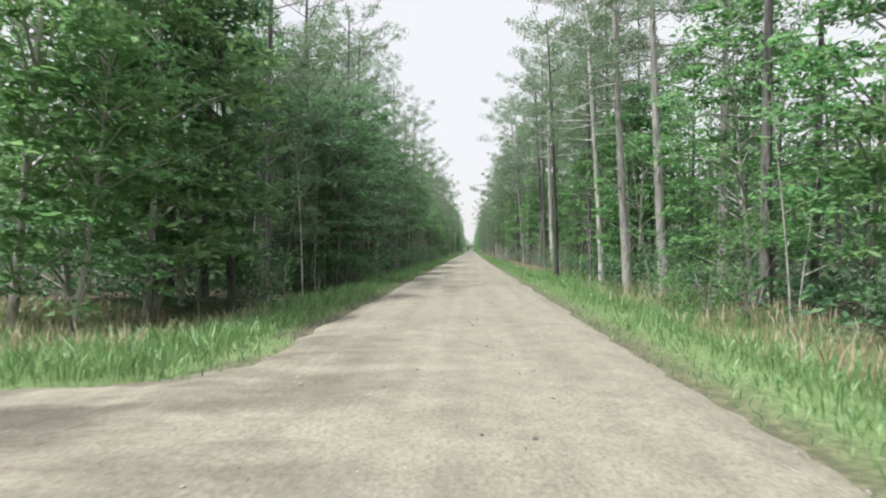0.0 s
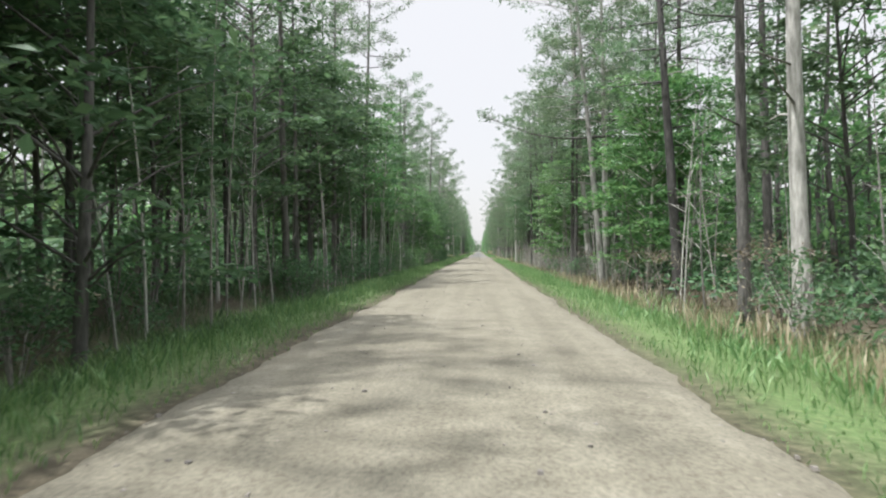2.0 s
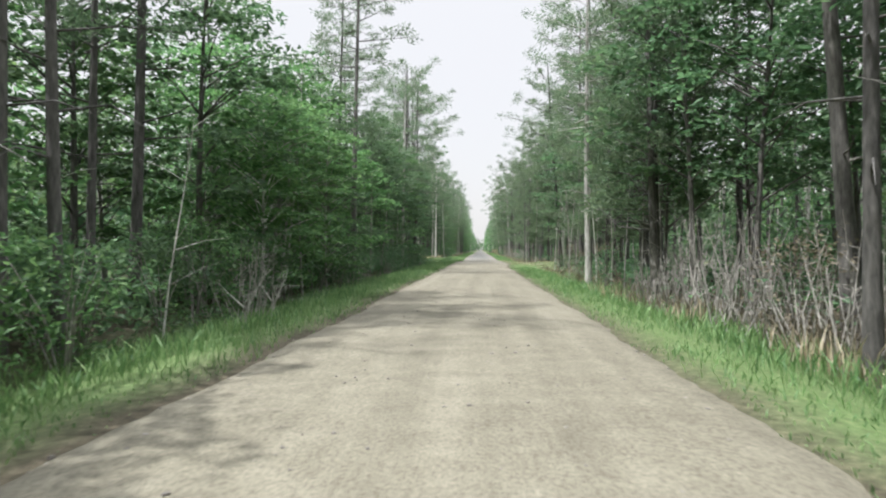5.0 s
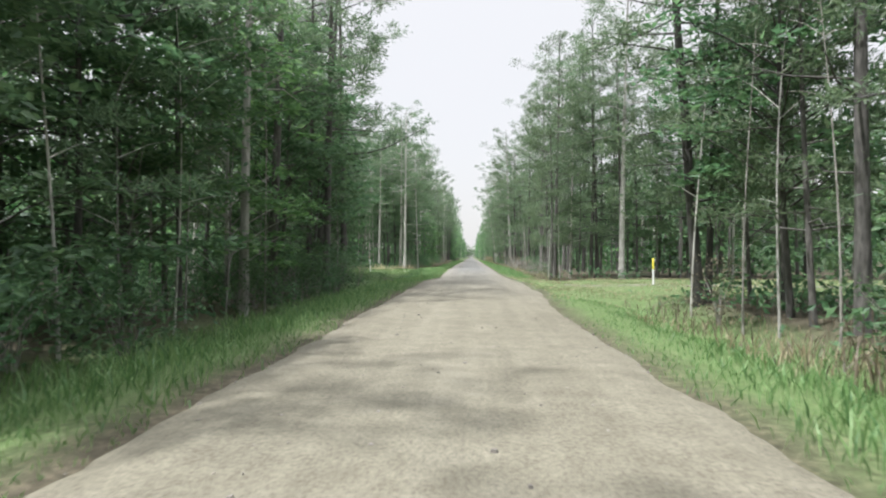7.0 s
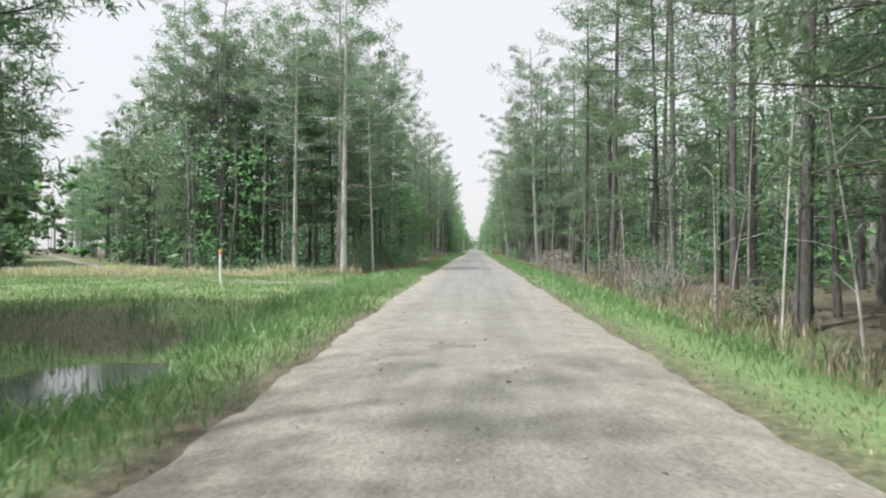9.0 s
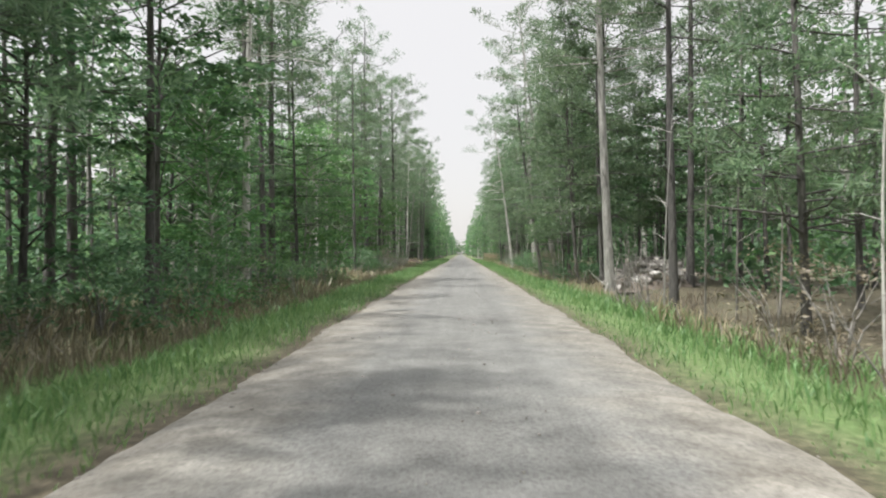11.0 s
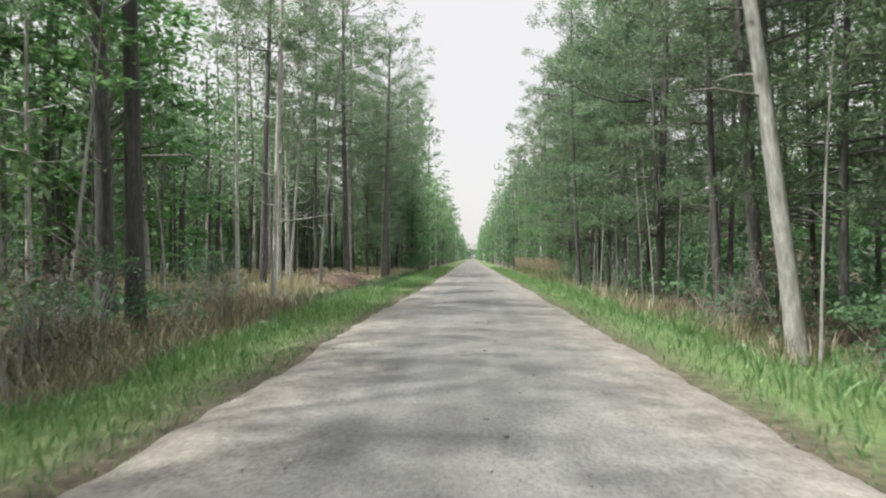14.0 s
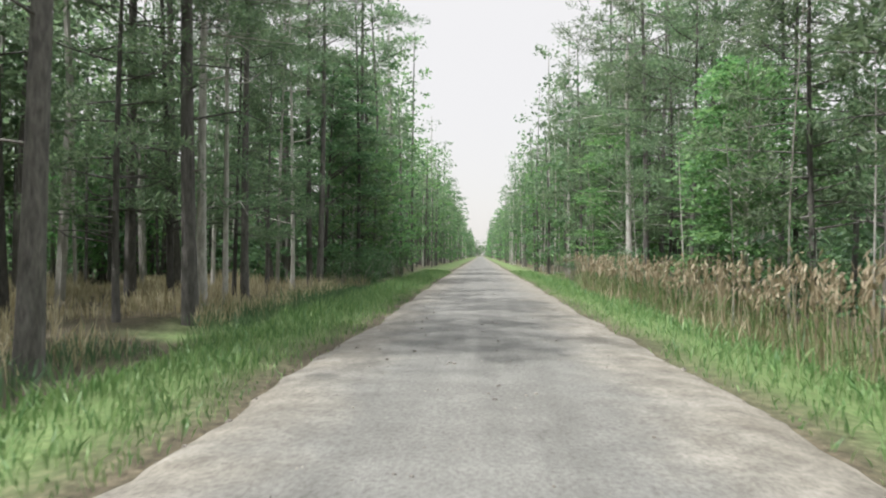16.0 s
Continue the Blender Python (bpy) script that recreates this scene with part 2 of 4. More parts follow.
# ---- kinds of trees; each returns the meshes of its parts ----
def pine_meshes(seed, h=19.0, r=0.17, bare=0.48, spread=2.6, bark=BARK_DARK, limbs=21, tufts=4, needles=52, lean=0.0, needle=(0.30, 0.050), puff=0.66, limbs_apart=0):
    rng = np.random.RandomState(seed)
    line = bent(rng, h, lean, 0.22)
    trunk = [tube(line, [r * (1.18 if k == 0 else 1.0 - 0.78 * k / 8) for k in range(9)], 8)]
    dead = []
    for k in range(rng.randint(7, 13)):
        z, w = rng.uniform(0.16, bare + 0.1) * h, rng.uniform(0, 6.28)
        p, q = on_line(line, z), rng.uniform(0.5, 2.4)
        limb = tube([p, p + np.array([math.cos(w), math.sin(w), 0.15]) * q * 0.6, p + np.array([math.cos(w), math.sin(w), rng.uniform(-0.2, 0.5)]) * q], [0.035, 0.022, 0.007], 5)
        if k < limbs_apart:
            dead.append(("dead_limb", quad_mesh("dead_limb", *limb, [TWIGS], smooth=True), "bare grey dead limb"))
        else:
            trunk.append(limb)
    centres, along = [], []
    for k in range(limbs):
        u = (k + rng.uniform(0, 1)) / limbs
        z = h * (bare + (0.965 - bare) * u)
        reach = spread * math.sin(math.pi * (0.24 + 0.56 * u)) ** 0.8 * rng.uniform(0.4, 1.25) + 0.3
        w = k * 2.4 + rng.uniform(-0.6, 0.6)
        p, way = on_line(line, z), np.array([math.cos(w), math.sin(w), 0.0])
        across = np.array([-way[1], way[0], 0.0])
        rise = -0.12 + 0.85 * u ** 1.5 + rng.uniform(-0.15, 0.25)
        crook = across * rng.uniform(-0.16, 0.16) * reach

        def at(t):
            return p + way * reach * t + crook * math.sin(3.1 * t) + np.array([0, 0, reach * rise * t ** 1.5])
        trunk.append(tube([at(t) for t in (0, 0.4, 0.75, 1.0)], [0.016 + 0.045 * (1 - u) * r / 0.2, 0.025, 0.016, 0.006], 3))
        for j in range(tufts):
            t = 0.38 + 0.64 * (j + rng.uniform(0, 1)) / tufts
            c = at(t) + across * rng.uniform(-0.5, 0.5) * reach * (1.15 - 0.6 * t) + np.array([0, 0, rng.uniform(-0.05, 0.32)])
            trunk.append(tube([at(max(0.1, t - 0.25)), c], [0.014, 0.005], 3))
            many = int(needles * rng.uniform(0.55, 1.45))
            d = unit(rng.normal(size=(many, 3)) + way * 0.25 + np.array([0, 0, 0.3]))
            centres.append(c + d * rng.uniform(0.25, 1, (many, 1)) * np.array([1, 1, 0.62]) * puff * rng.uniform(0.7, 1.3))
            along.append(d * 0.9)
    centres, along = np.concatenate(centres), np.concatenate(along)
    v, f = leaves(rng, centres, needle[0], needle[1], 0.25, along)
    return [("trunk", quad_mesh("pine_trunk", *joined(trunk), [bark], smooth=True), ""), ("crown", quad_mesh("pine_crown", v, f, [PINE_NEEDLES]), "")] + dead


def broadleaf_meshes(seed, h=9.0, r=0.10, low=0.14, spread=2.4, leafage=MAPLE_LEAVES, sprays=60, per=22, leaf=(0.25, 0.11), bark=BARK_PALE, lean=0.0, limbs_apart=False):
    rng = np.random.RandomState(seed)
    line = bent(rng, h * 0.95, lean, 0.25)
    apart = []
    trunk = [tube(line, [r * (1.2 if k == 0 else 1.0 - 0.85 * k / 8) for k in range(9)], 7)]
    centres = []
    for k in range(sprays):
        u = rng.uniform(0, 1) ** 0.8
        z = h * (low + (1 - low) * u)
        wide = spread * math.sqrt(max(0.05, 1 - (abs(u - 0.38) / 0.66) ** 2))
        w, s = rng.uniform(0, 6.28), math.sqrt(rng.uniform(0.08, 1))
        core = on_line(line, min(z, h * 0.94))
        c = core + np.array([math.cos(w) * wide * s, math.sin(w) * wide * s, 0])
        c[2] = z
        if k % 3 == 0:
            root = on_line(line, max(0.4, z - 0.45 * wide * s - 0.3))
            limb = tube([root, root * 0.45 + c * 0.55 + np.array([0, 0, 0.12]), c], [0.035, 0.02, 0.006], 4)
            if limbs_apart:
                apart.append(("limb", quad_mesh("tree_limb", *limb, [bark], smooth=True), ""))
            else:
                trunk.append(limb)
        size = rng.uniform(0.35, 0.85) * (0.6 + 0.16 * spread)
        o = rng.normal(size=(per, 3)) * np.array([size * 0.6, size * 0.6, size * 0.11])
        o[:, 2] -= 0.16 * np.hypot(o[:, 0], o[:, 1])
        centres.append(c + o)
    v, f = leaves(rng, np.concatenate(centres), leaf[0], leaf[1], 0.68)
    return [("trunk", quad_mesh("tree_trunk", *joined(trunk), [bark], smooth=True), ""), ("crown", quad_mesh("leaf_crown", v, f, [leafage]), "")] + apart


def pole_meshes(seed, h=10.0, r=0.05, bark=BARK_PALE, leafage=MAPLE_LEAVES):
    return broadleaf_meshes(seed, h, r, 0.5, 1.1, leafage, 22, 28, (0.22, 0.095), bark, 0.03, True)


def stem_meshes(seed, h=6.0, r=0.035):
    """A thin sapling without leaves: a crooked stem and short twigs."""
    rng = np.random.RandomState(seed)
    line = bent(rng, h, rng.uniform(-0.07, 0.07), 0.2)
    mat = TWIGS if seed % 2 else BARK_PALE
    made = [("trunk", quad_mesh("stem_trunk", *tube(line, [r * (1.15 if k == 0 else 1.0 - 0.8 * k / 8) for k in range(9)], 6), [mat], smooth=True), "")]
    for k in range(6):
        p, w, q = on_line(line, h * rng.uniform(0.25, 0.98)), rng.uniform(0, 6.28), rng.uniform(0.4, 1.3)
        way = np.array([math.cos(w), math.sin(w), rng.uniform(0.1, 0.9)]) * q
        limb = tube([p, p + way * 0.55 + np.array([0, 0, 0.06]), p + way], [0.012, 0.008, 0.003], 4)
        made.append(("limb", quad_mesh("stem_limb", *limb, [mat], smooth=True), ""))
    return made


def bush_meshes(seed, h=1.8, spread=1.2, leafage=OAK_LEAVES, sprays=22, per=36, leaf=(0.14, 0.055)):
    rng = np.random.RandomState(seed)
    stems, centres = [], []
    for k in range(7):
        w, q = rng.uniform(0, 6.28), rng.uniform(0.3, 1.0) * spread
        tip = np.array([math.cos(w) * q, math.sin(w) * q, h * rng.uniform(0.6, 1.0)])
        stems.append(tube([np.array([0, 0, -0.3]), tip * np.array([0.35, 0.35, 0.5]), tip], [0.022, 0.014, 0.004], 4))
    for k in range(sprays):
        w, s, u = rng.uniform(0, 6.28), math.sqrt(rng.uniform(0, 1)), rng.uniform(0.06, 1)
        wide = spread * math.sqrt(max(0.06, 1 - (u - 0.35) ** 2 / 0.5))
        centres.append(np.array([math.cos(w) * wide * s, math.sin(w) * wide * s, h * u]) + rng.normal(size=(per, 3)) * np.array([0.26, 0.26, 0.12]) * (0.5 + 0.4 * spread))
    v, f = leaves(rng, np.concatenate(centres), leaf[0], leaf[1], 0.45)
    return [("stem_frame", quad_mesh("bush_stem_frame", *joined(stems), [TWIGS], smooth=True), ""), ("foliage", quad_mesh("bush_foliage", v, f, [leafage]), "")]


def brush_meshes(seed, h=2.0, spread=1.1, stems=26, mat=TWIGS):
    """A thicket of bare, branching stems."""
    rng = np.random.RandomState(seed)
    pieces = []
    for k in range(stems):
        w, q = rng.uniform(0, 6.28), rng.uniform(0.1, 1.0) * spread
        base = np.array([rng.normal() * spread * 0.4, rng.normal() * spread * 0.4, -0.3])
        tip = base + np.array([math.cos(w) * q, math.sin(w) * q, h * rng.uniform(0.5, 1.05) + 0.3])
        mid = base * 0.5 + tip * 0.5 + rng.normal(size=3) * 0.12
        pieces.append(tube([base, mid, tip], [0.02, 0.013, 0.004], 4))
        for j in range(4):
            a = mid * (1 - j / 4) + tip * (j / 4)
            pieces.append(tube([a, a + rng.normal(size=3) * 0.22 + np.array([0, 0, 0.18])], [0.008, 0.003], 3))
    return [("stem_frame", quad_mesh("brush_stem_frame", *joined(pieces), [mat]), "")]


SPECIES = {
    "pine": ("pine_tree", "tall pine with dark scaly bark and high crown", "pine tree", "roadside pines",
             [lambda s=s: pine_meshes(s, 19 + s % 3 * 1.6, 0.15 + 0.02 * (s % 3), 0.42 + 0.07 * (s % 3), 3.0 + 0.5 * (s % 2)) for s in range(1, 6)]),
    "big_pine": ("pine_tree", "thick dark pine trunk bare to a broad crown", "pine tree", "thick roadside pines",
                 [lambda s=s: pine_meshes(s, 21, 0.22, 0.40, 4.0, BARK_DARK, 26, 5, 44, limbs_apart=5) for s in range(6, 9)]),
    "pale_pine": ("pine_tree", "tall pine with pale grey sunlit bare trunk", "pine tree", "pale pines",
                  [lambda s=s: pine_meshes(s, 21, 0.20, 0.44, 3.8, BARK_PALE, 24, 5, 44, limbs_apart=5) for s in range(11, 14)]),
    "slim_pine": ("pine_tree", "slim pale pine with a small high crown", "pine tree", "slim pines",
                  [lambda s=s: pine_meshes(s, 17 + s % 3, 0.10, 0.5, 2.3, BARK_PALE, 15, 4) for s in range(14, 18)]),
    "young_pine": ("young_pine_tree", "young pine with full needle crown reaching low down", "pine tree", "young pines",
                   [lambda s=s: pine_meshes(s, 14, 0.11, 0.2, 2.9, BARK_DARK, 32, 4, 76, needle=(0.25, 0.046), puff=0.70) for s in range(21, 25)]),
    "maple": ("broadleaf_tree", "slender broadleaf tree with fresh light green spring leaves", "tree", "fresh green trees",
              [lambda s=s: broadleaf_meshes(s, 8 + s % 3, 0.09, 0.13, 2.4 + 0.3 * (s % 2), sprays=112, per=46) for s in range(31, 36)]),
    "oak": ("broadleaf_tree", "leafy tree with deep green leaves down to the ground", "tree", "deep green trees",
            [lambda s=s: broadleaf_meshes(s, 10 + s % 3, 0.12, 0.10, 2.8, OAK_LEAVES, 88, 48, (0.26, 0.115), BARK_DARK) for s in range(41, 46)]),
    "high_oak": ("broadleaf_tree", "slender dark tree with leaves above a bare stem", "tree", "high-crowned trees",
                 [lambda s=s: broadleaf_meshes(s, 11 + s % 3, 0.10, 0.30, 3.0, OAK_LEAVES, 96, 48, (0.26, 0.115), BARK_DARK) for s in range(46, 50)]),
    "stem": ("bare_sapling", "thin bare grey sapling in the shade", "sapling", "bare saplings",
             [lambda s=s: stem_meshes(s, 5.0 + s % 4) for s in range(101, 107)]),
    "pole": ("sapling", "thin pale sapling trunk with a sparse leafy top", "sapling", "pale saplings",
             [lambda s=s: pole_meshes(s, 8 + s % 4) for s in range(51, 56)]),
    "bush": ("bush", "dense dark green bush at the forest edge", "bush", "edge bushes",
             [lambda s=s: bush_meshes(s, 1.5 + 0.4 * (s % 3)) for s in range(61, 65)]),
    "fresh_bush": ("bush", "bright green leafy bush at the forest edge", "bush", "bright bushes",
                   [lambda s=s: bush_meshes(s, 1.8 + 0.4 * (s % 3), 1.3, MAPLE_LEAVES) for s in range(71, 74)]),
    "rusty": ("bush", "rusty brown half-dry bush", "bush", "rusty bushes",
              [lambda s=s: bush_meshes(s, 2.0, 1.0, RUSTY_LEAVES, 18, 26, (0.12, 0.042)) for s in range(81, 84)]),
    "brush": ("brushwood", "tangle of bare grey brown stems", "brushwood", "bare thickets",
              [lambda s=s: brush_meshes(s, 1.8 + 0.4 * (s % 3)) for s in range(91, 95)]),
}
FIRST = {}


def plant(kind, x, y, size=1.0, which=None, turn=None, tilt=(0, 0), z=None, rng=np.random.RandomState(7)):
    """Sets one tree or bush of a kind on the ground."""
    name, label, category, group, makers = SPECIES[kind]
    k = rng.randint(len(makers)) if which is None else which % len(makers)
    turn = rng.uniform(0, 360) if turn is None else turn
    m = pose(x, y, ground_z(x, y) if z is None else z, tilt[0], tilt[1], turn) @ Matrix.Diagonal((size, size, size, 1))
    if (kind, k) not in FIRST:
        ob = thing(name, label, category, group)
        body = None
        for pname, mesh, plabel in makers[k]():
            made = part(pname, mesh, body if pname in ("dead_limb", "limb") else ob, plabel)
            body = body or made
        FIRST[kind, k] = ob
        ob.matrix_basis = m
        return ob
    first = FIRST[kind, k]
    keep = first.scale.copy()
    first.scale = (1, 1, 1)
    made = copy_thing(first, m)
    first.scale = keep
    return made


# ---- the lie of the land ----
def steps(y, table):
    return float(np.interp(y, [a for a, b in table], [b for a, b in table]))


LEFT_EDGE = [(0, -2.9), (40, -2.95), (80, -3.0), (115, -3.1), (160, -2.9), (189, -2.95), (196, -2.2), (215, -2.5), (270, -2.8), (312, -2.6), (345, -2.35), (400, -2.6)]
RIGHT_EDGE = [(0, 2.45), (40, 2.4), (80, 2.3), (115, 2.45), (160, 2.4), (170, 2.5), (178, 3.0), (190, 2.9), (198, 2.45), (270, 2.65), (345, 2.7), (400, 2.6)]
LEFT_WOODS = [(0, -12.0), (13, -12.0), (18, -8.2), (28, -7.0), (100, -7.0), (170, -7.3), (190, -7.5), (200, -10.5), (207, -13.0), (232, -9.0), (250, -7.6), (420, -7.0)]
RIGHT_WOODS = [(0, 7.6), (60, 6.8), (100, 6.3), (150, 6.5), (172, 7.5), (205, 6.6), (240, 6.3), (300, 6.6), (345, 7.4), (375, 7.0), (420, 6.5)]


def edge_left(y):
    return steps(y, LEFT_EDGE) + 0.16 * noise.noise((y * 0.35, 1.7, 0)) + 0.10 * noise.noise((y * 1.3, 4.7, 0)) + 0.07 * noise.noise((y * 3.1, 5.9, 0))


def edge_right(y):
    return steps(y, RIGHT_EDGE) + 0.16 * noise.noise((y * 0.35, 8.7, 0)) + 0.10 * noise.noise((y * 1.3, 14.7, 0)) + 0.07 * noise.noise((y * 3.1, 15.9, 0))


def clearing(x, y):
    """1 in the open ground: the track at the start, and both sides of the crossing."""
    if x < 0:
        lane = x + 24.5 + 0.71 * (y - 241)
        return -5 < y < (14 if x > -9.3 else 23) and x > -45 or 208 < y < 370 and -11 < lane < 0 or 208 < y < 232 + 0.25 * min(0, x + 10) + 0.004 * x * x and x > -45
    return 175 < y < 196.5 and x < 48


def outside(x, y):
    """How far off the road, in metres; negative on it."""
    return max(edge_left(y) - x, x - edge_right(y))


def wet(x, y):
    """True where the pool by the crossing stands."""
    return ((x + 5.5) / 0.9) ** 2 + ((y - 200.4) / 1.5) ** 2 < 1


def ditch(x, y):
    """1 in the muddy ditch beside the open pine stand, 0 away from it."""
    return math.exp(-((x + 5.15 + 0.12 * math.sin(y * 0.9)) / 0.6) ** 2) * max(0.0, min(1.0, (y - 329.5) / 3, (344 - y) / 3))


def ground_z(x, y):
    d = outside(x, y)
    if d < 0:
        return -0.08
    deep = 0.12 if clearing(x, y) else 0.45
    if x < 0 and (-1 < y < 10 or y > 315):
        deep = 0.05 if y < 20 else 0.2
    z = -0.02 - deep * math.exp(-((d - 3.6) / 1.7) ** 2) - 0.12 * min(1, d / 4)
    z -= 0.03 * max(0, 1 - d / 0.4)
    z -= 0.40 * math.exp(-((x + 5.5) / 1.2) ** 2 - ((y - 200.4) / 1.9) ** 2)
    z -= 0.26 * ditch(x, y)
    return z + 0.10 * min(1, d / 3) * noise.noise((x * 0.45, y * 0.45, 3)) + 0.03 * min(1, d) * noise.noise((x * 1.6, y * 1.6, 9))


def sheet(name, xs, ys, height, mat, label, category, attribute=None):
    v = [(x, y, height(x, y)) for y in ys for x in xs]
    n = len(xs)
    f = [(j * n + i, j * n + i + 1, (j + 1) * n + i + 1, (j + 1) * n + i) for j in range(len(ys) - 1) for i in range(n - 1)]
    me = quad_mesh(name, v, f, [mat], smooth=True)
    if attribute:
        a = me.attributes.new("grassy", "FLOAT", "POINT")
        a.data.foreach_set("value", np.array([attribute(p[0], p[1]) for p in v], np.float32))
    return tagged(new(name, me), label, category, kind="structure")


def woods_edge(side, y):
    return steps(y, LEFT_WOODS if side < 0 else RIGHT_WOODS)


def grassy(x, y):
    d = outside(x, y)
    if ditch(x, y) > 0.25:
        return 0.0
    if d < 1.3 and not clearing(x, y):
        return (-0.1 if x < 0 else 0.08) + 0.95 * d
    if d < 0.3:
        return 0.2
    if x < 0 and ((x + 10.5) / 4.5) ** 2 + ((y - 205) / 3.5) ** 2 < 1:
        return 0.1
    if clearing(x, y):
        return 0.9
    if x < -5.4 and 316 < y < 352:
        return 0.0
    over = abs(x) - abs(woods_edge(1 if x > 0 else -1, y))
    return max(0.0, min(1.0, 0.6 - over * 0.5))


xs = [-2600, -700, -200, -90, -60, -45, -36, -30, -26, -22, -19, -17, -15, -13.5, -12.2] + [round(-11.2 + 0.4 * k, 2) for k in range(57)] + [12.2, 13.5, 15, 17, 19, 22, 26, 30, 36, 45, 60, 90, 200, 700, 2600]
ys = [-300, -120, -60, -40, -30, -24] + [-20 + 1.0 * k for k in range(441)] + [426, 434, 444, 456, 470, 490, 520, 560, 620, 700, 850, 1100, 1600, 2800]
sheet("ground", xs, ys, ground_z, SOIL, "forest soil with leaf litter and grassy verges", "ground", grassy)


def road_mesh():
    rows = [-60 + 4.0 * k for k in range(10)] + [-20 + 0.25 * k for k in range(1760)] + [420 + 8.0 * k for k in range(90)]
    v, n = [], 19
    for y in rows:
        a, b = edge_left(y) - 0.25, edge_right(y) + 0.25
        for i in range(n):
            u = i / (n - 1)
            x = a + (b - a) * u
            z = 0.05 * (1 - (2 * u - 1) ** 2) - 0.012 * (math.exp(-((x + 1.4) / 0.35) ** 2) + math.exp(-((x - 0.35) / 0.35) ** 2))
            z += 0.012 * noise.noise((x * 1.1, y * 0.8, 2)) + 0.006 * noise.noise((x * 4, y * 3, 5))
            if i in (0, n - 1):
                z = -0.16
            elif i in (1, n - 2):
                z -= 0.035
            v.append((x, y, z))
    f = [(j * n + i, j * n + i + 1, (j + 1) * n + i + 1, (j + 1) * n + i) for j in range(len(rows) - 1) for i in range(n - 1)]
    return quad_mesh("road", v, f, [ROAD], smooth=True)


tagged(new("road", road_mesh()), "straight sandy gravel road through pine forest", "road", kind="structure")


# ---- the forest: trees that stand out, then the rest by stretches ----
SET = []


def stand(kind, *spots):
    """Sets single trees: x, y, size, lean towards the road in degrees."""
    for k, (x, y, size, lean) in enumerate(spots):
        plant(kind, x, y, size, which=k, turn=(x * 97 + y * 31) % 360 if lean == 0 else (0 if x < 0 else 180), tilt=(0, lean))
        SET.append((x, y))


# right-hand side
stand("pale_pine", (7.8, 29.0, 1.0, 3), (6.8, 30.8, 0.95, 3), (7.3, 38.9, 0.85, 2), (10.7, 30.6, 1.0, 0), (7.4, 61.3, 1.05, 2), (6.5, 80.6, 0.95, 4), (7.5, 90.3, 1.05, 5),
      (5.5, 141.0, 0.85, 1), (11.2, 198.5, 1.1, 0), (7.0, 263.8, 1.15, 3), (7.4, 283.6, 1.0, 9), (6.2, 310.5, 0.9, 6), (8.0, 304.0, 0.8, 3), (7.7, 300.3, 1.1, 4), (8.0, 374.0, 0.9, 0))
stand("big_pine", (8.0, 72.6, 1.0, 2), (6.4, 90.5, 0.8, 0), (7.2, 118.0, 0.85, 3), (7.5, 115.0, 0.85, 0), (8.2, 114.4, 0.85, 0), (6.7, 133.0, 0.8, 0), (8.0, 122.0, 0.95, 2), (8.2, 120.6, 1.0, 0),
      (8.0, 172.5, 0.95, 3), (8.0, 316.3, 0.9, 2), (8.6, 321.0, 0.75, 2), (8.6, 316.2, 0.85, 3), (6.2, 283.0, 0.7, 7), (9.0, 353.0, 0.9, 0))
stand("pine", (5.8, 117.5, 0.85, 2), (10.0, 57.0, 0.95, 0), (9.5, 53.2, 0.9, 0), (10.0, 51.8, 1.0, 0), (7.0, 63.6, 0.9, 2), (7.5, 43.8, 0.9, 2), (5.9, 47.2, 0.8, 3), (6.4, 90.0, 0.9, 0), (9.7, 203.0, 1.0, 0),
      (7.2, 205.9, 0.95, 0), (7.1, 255.0, 0.9, 0), (11.0, 264.8, 1.0, 0), (9.0, 292.0, 1.0, 2), (6.5, 337.6, 0.85, 1), (11.6, 344.0, 1.0, 0))
stand("maple", (10.2, 19.5, 1.1, 0), (9.2, 24.0, 1.0, 0), (9.0, 107.5, 1.0, 4), (7.7, 101.5, 1.1, 3), (8.6, 104.2, 1.1, 0), (8.2, 359.0, 0.85, 3), (9.5, 362.0, 0.85, 0), (8.0, 288.5, 0.75, 0))
# left-hand side
stand("maple", (-8.2, 18.5, 1.15, 5), (-9.6, 15.6, 1.2, 4), (-11.5, 20.5, 1.3, 0), (-8.0, 15.0, 0.75, 6), (-8.8, 22.0, 1.1, 4), (-8.6, 268.5, 0.9, 0), (-9.2, 272.5, 0.95, 0), (-7.6, 130.0, 0.9, 5), (-8.0, 133.0, 0.9, 3), (-7.2, 138.0, 0.8, 3), (-9.6, 287.0, 1.05, 0), (-10.6, 290.5, 1.1, 0), (-8.8, 307.0, 1.0, 0), (-12.4, 319.0, 1.45, 0), (-8.6, 172.0, 1.15, 4),
      (-13.0, 304.0, 1.0, 0))
stand("big_pine", (-8.6, 29.0, 0.9, 0), (-9.0, 37.0, 0.85, 0), (-8.5, 54.0, 0.85, 0), (-9.0, 52.7, 0.85, 0), (-9.0, 49.0, 0.9, 0), (-8.0, 175.0, 1.0, 0), (-9.0, 187.0, 1.05, 3), (-8.5, 192.8, 1.05, 0), (-9.6, 314.7, 1.1, 0), (-8.1, 313.3, 1.1, 0),
      (-9.0, 305.0, 0.9, 0), (-9.1, 345.4, 1.1, 0), (-6.7, 347.4, 0.9, 0), (-7.2, 354.0, 0.95, 0), (-11.2, 294.0, 0.85, 0))
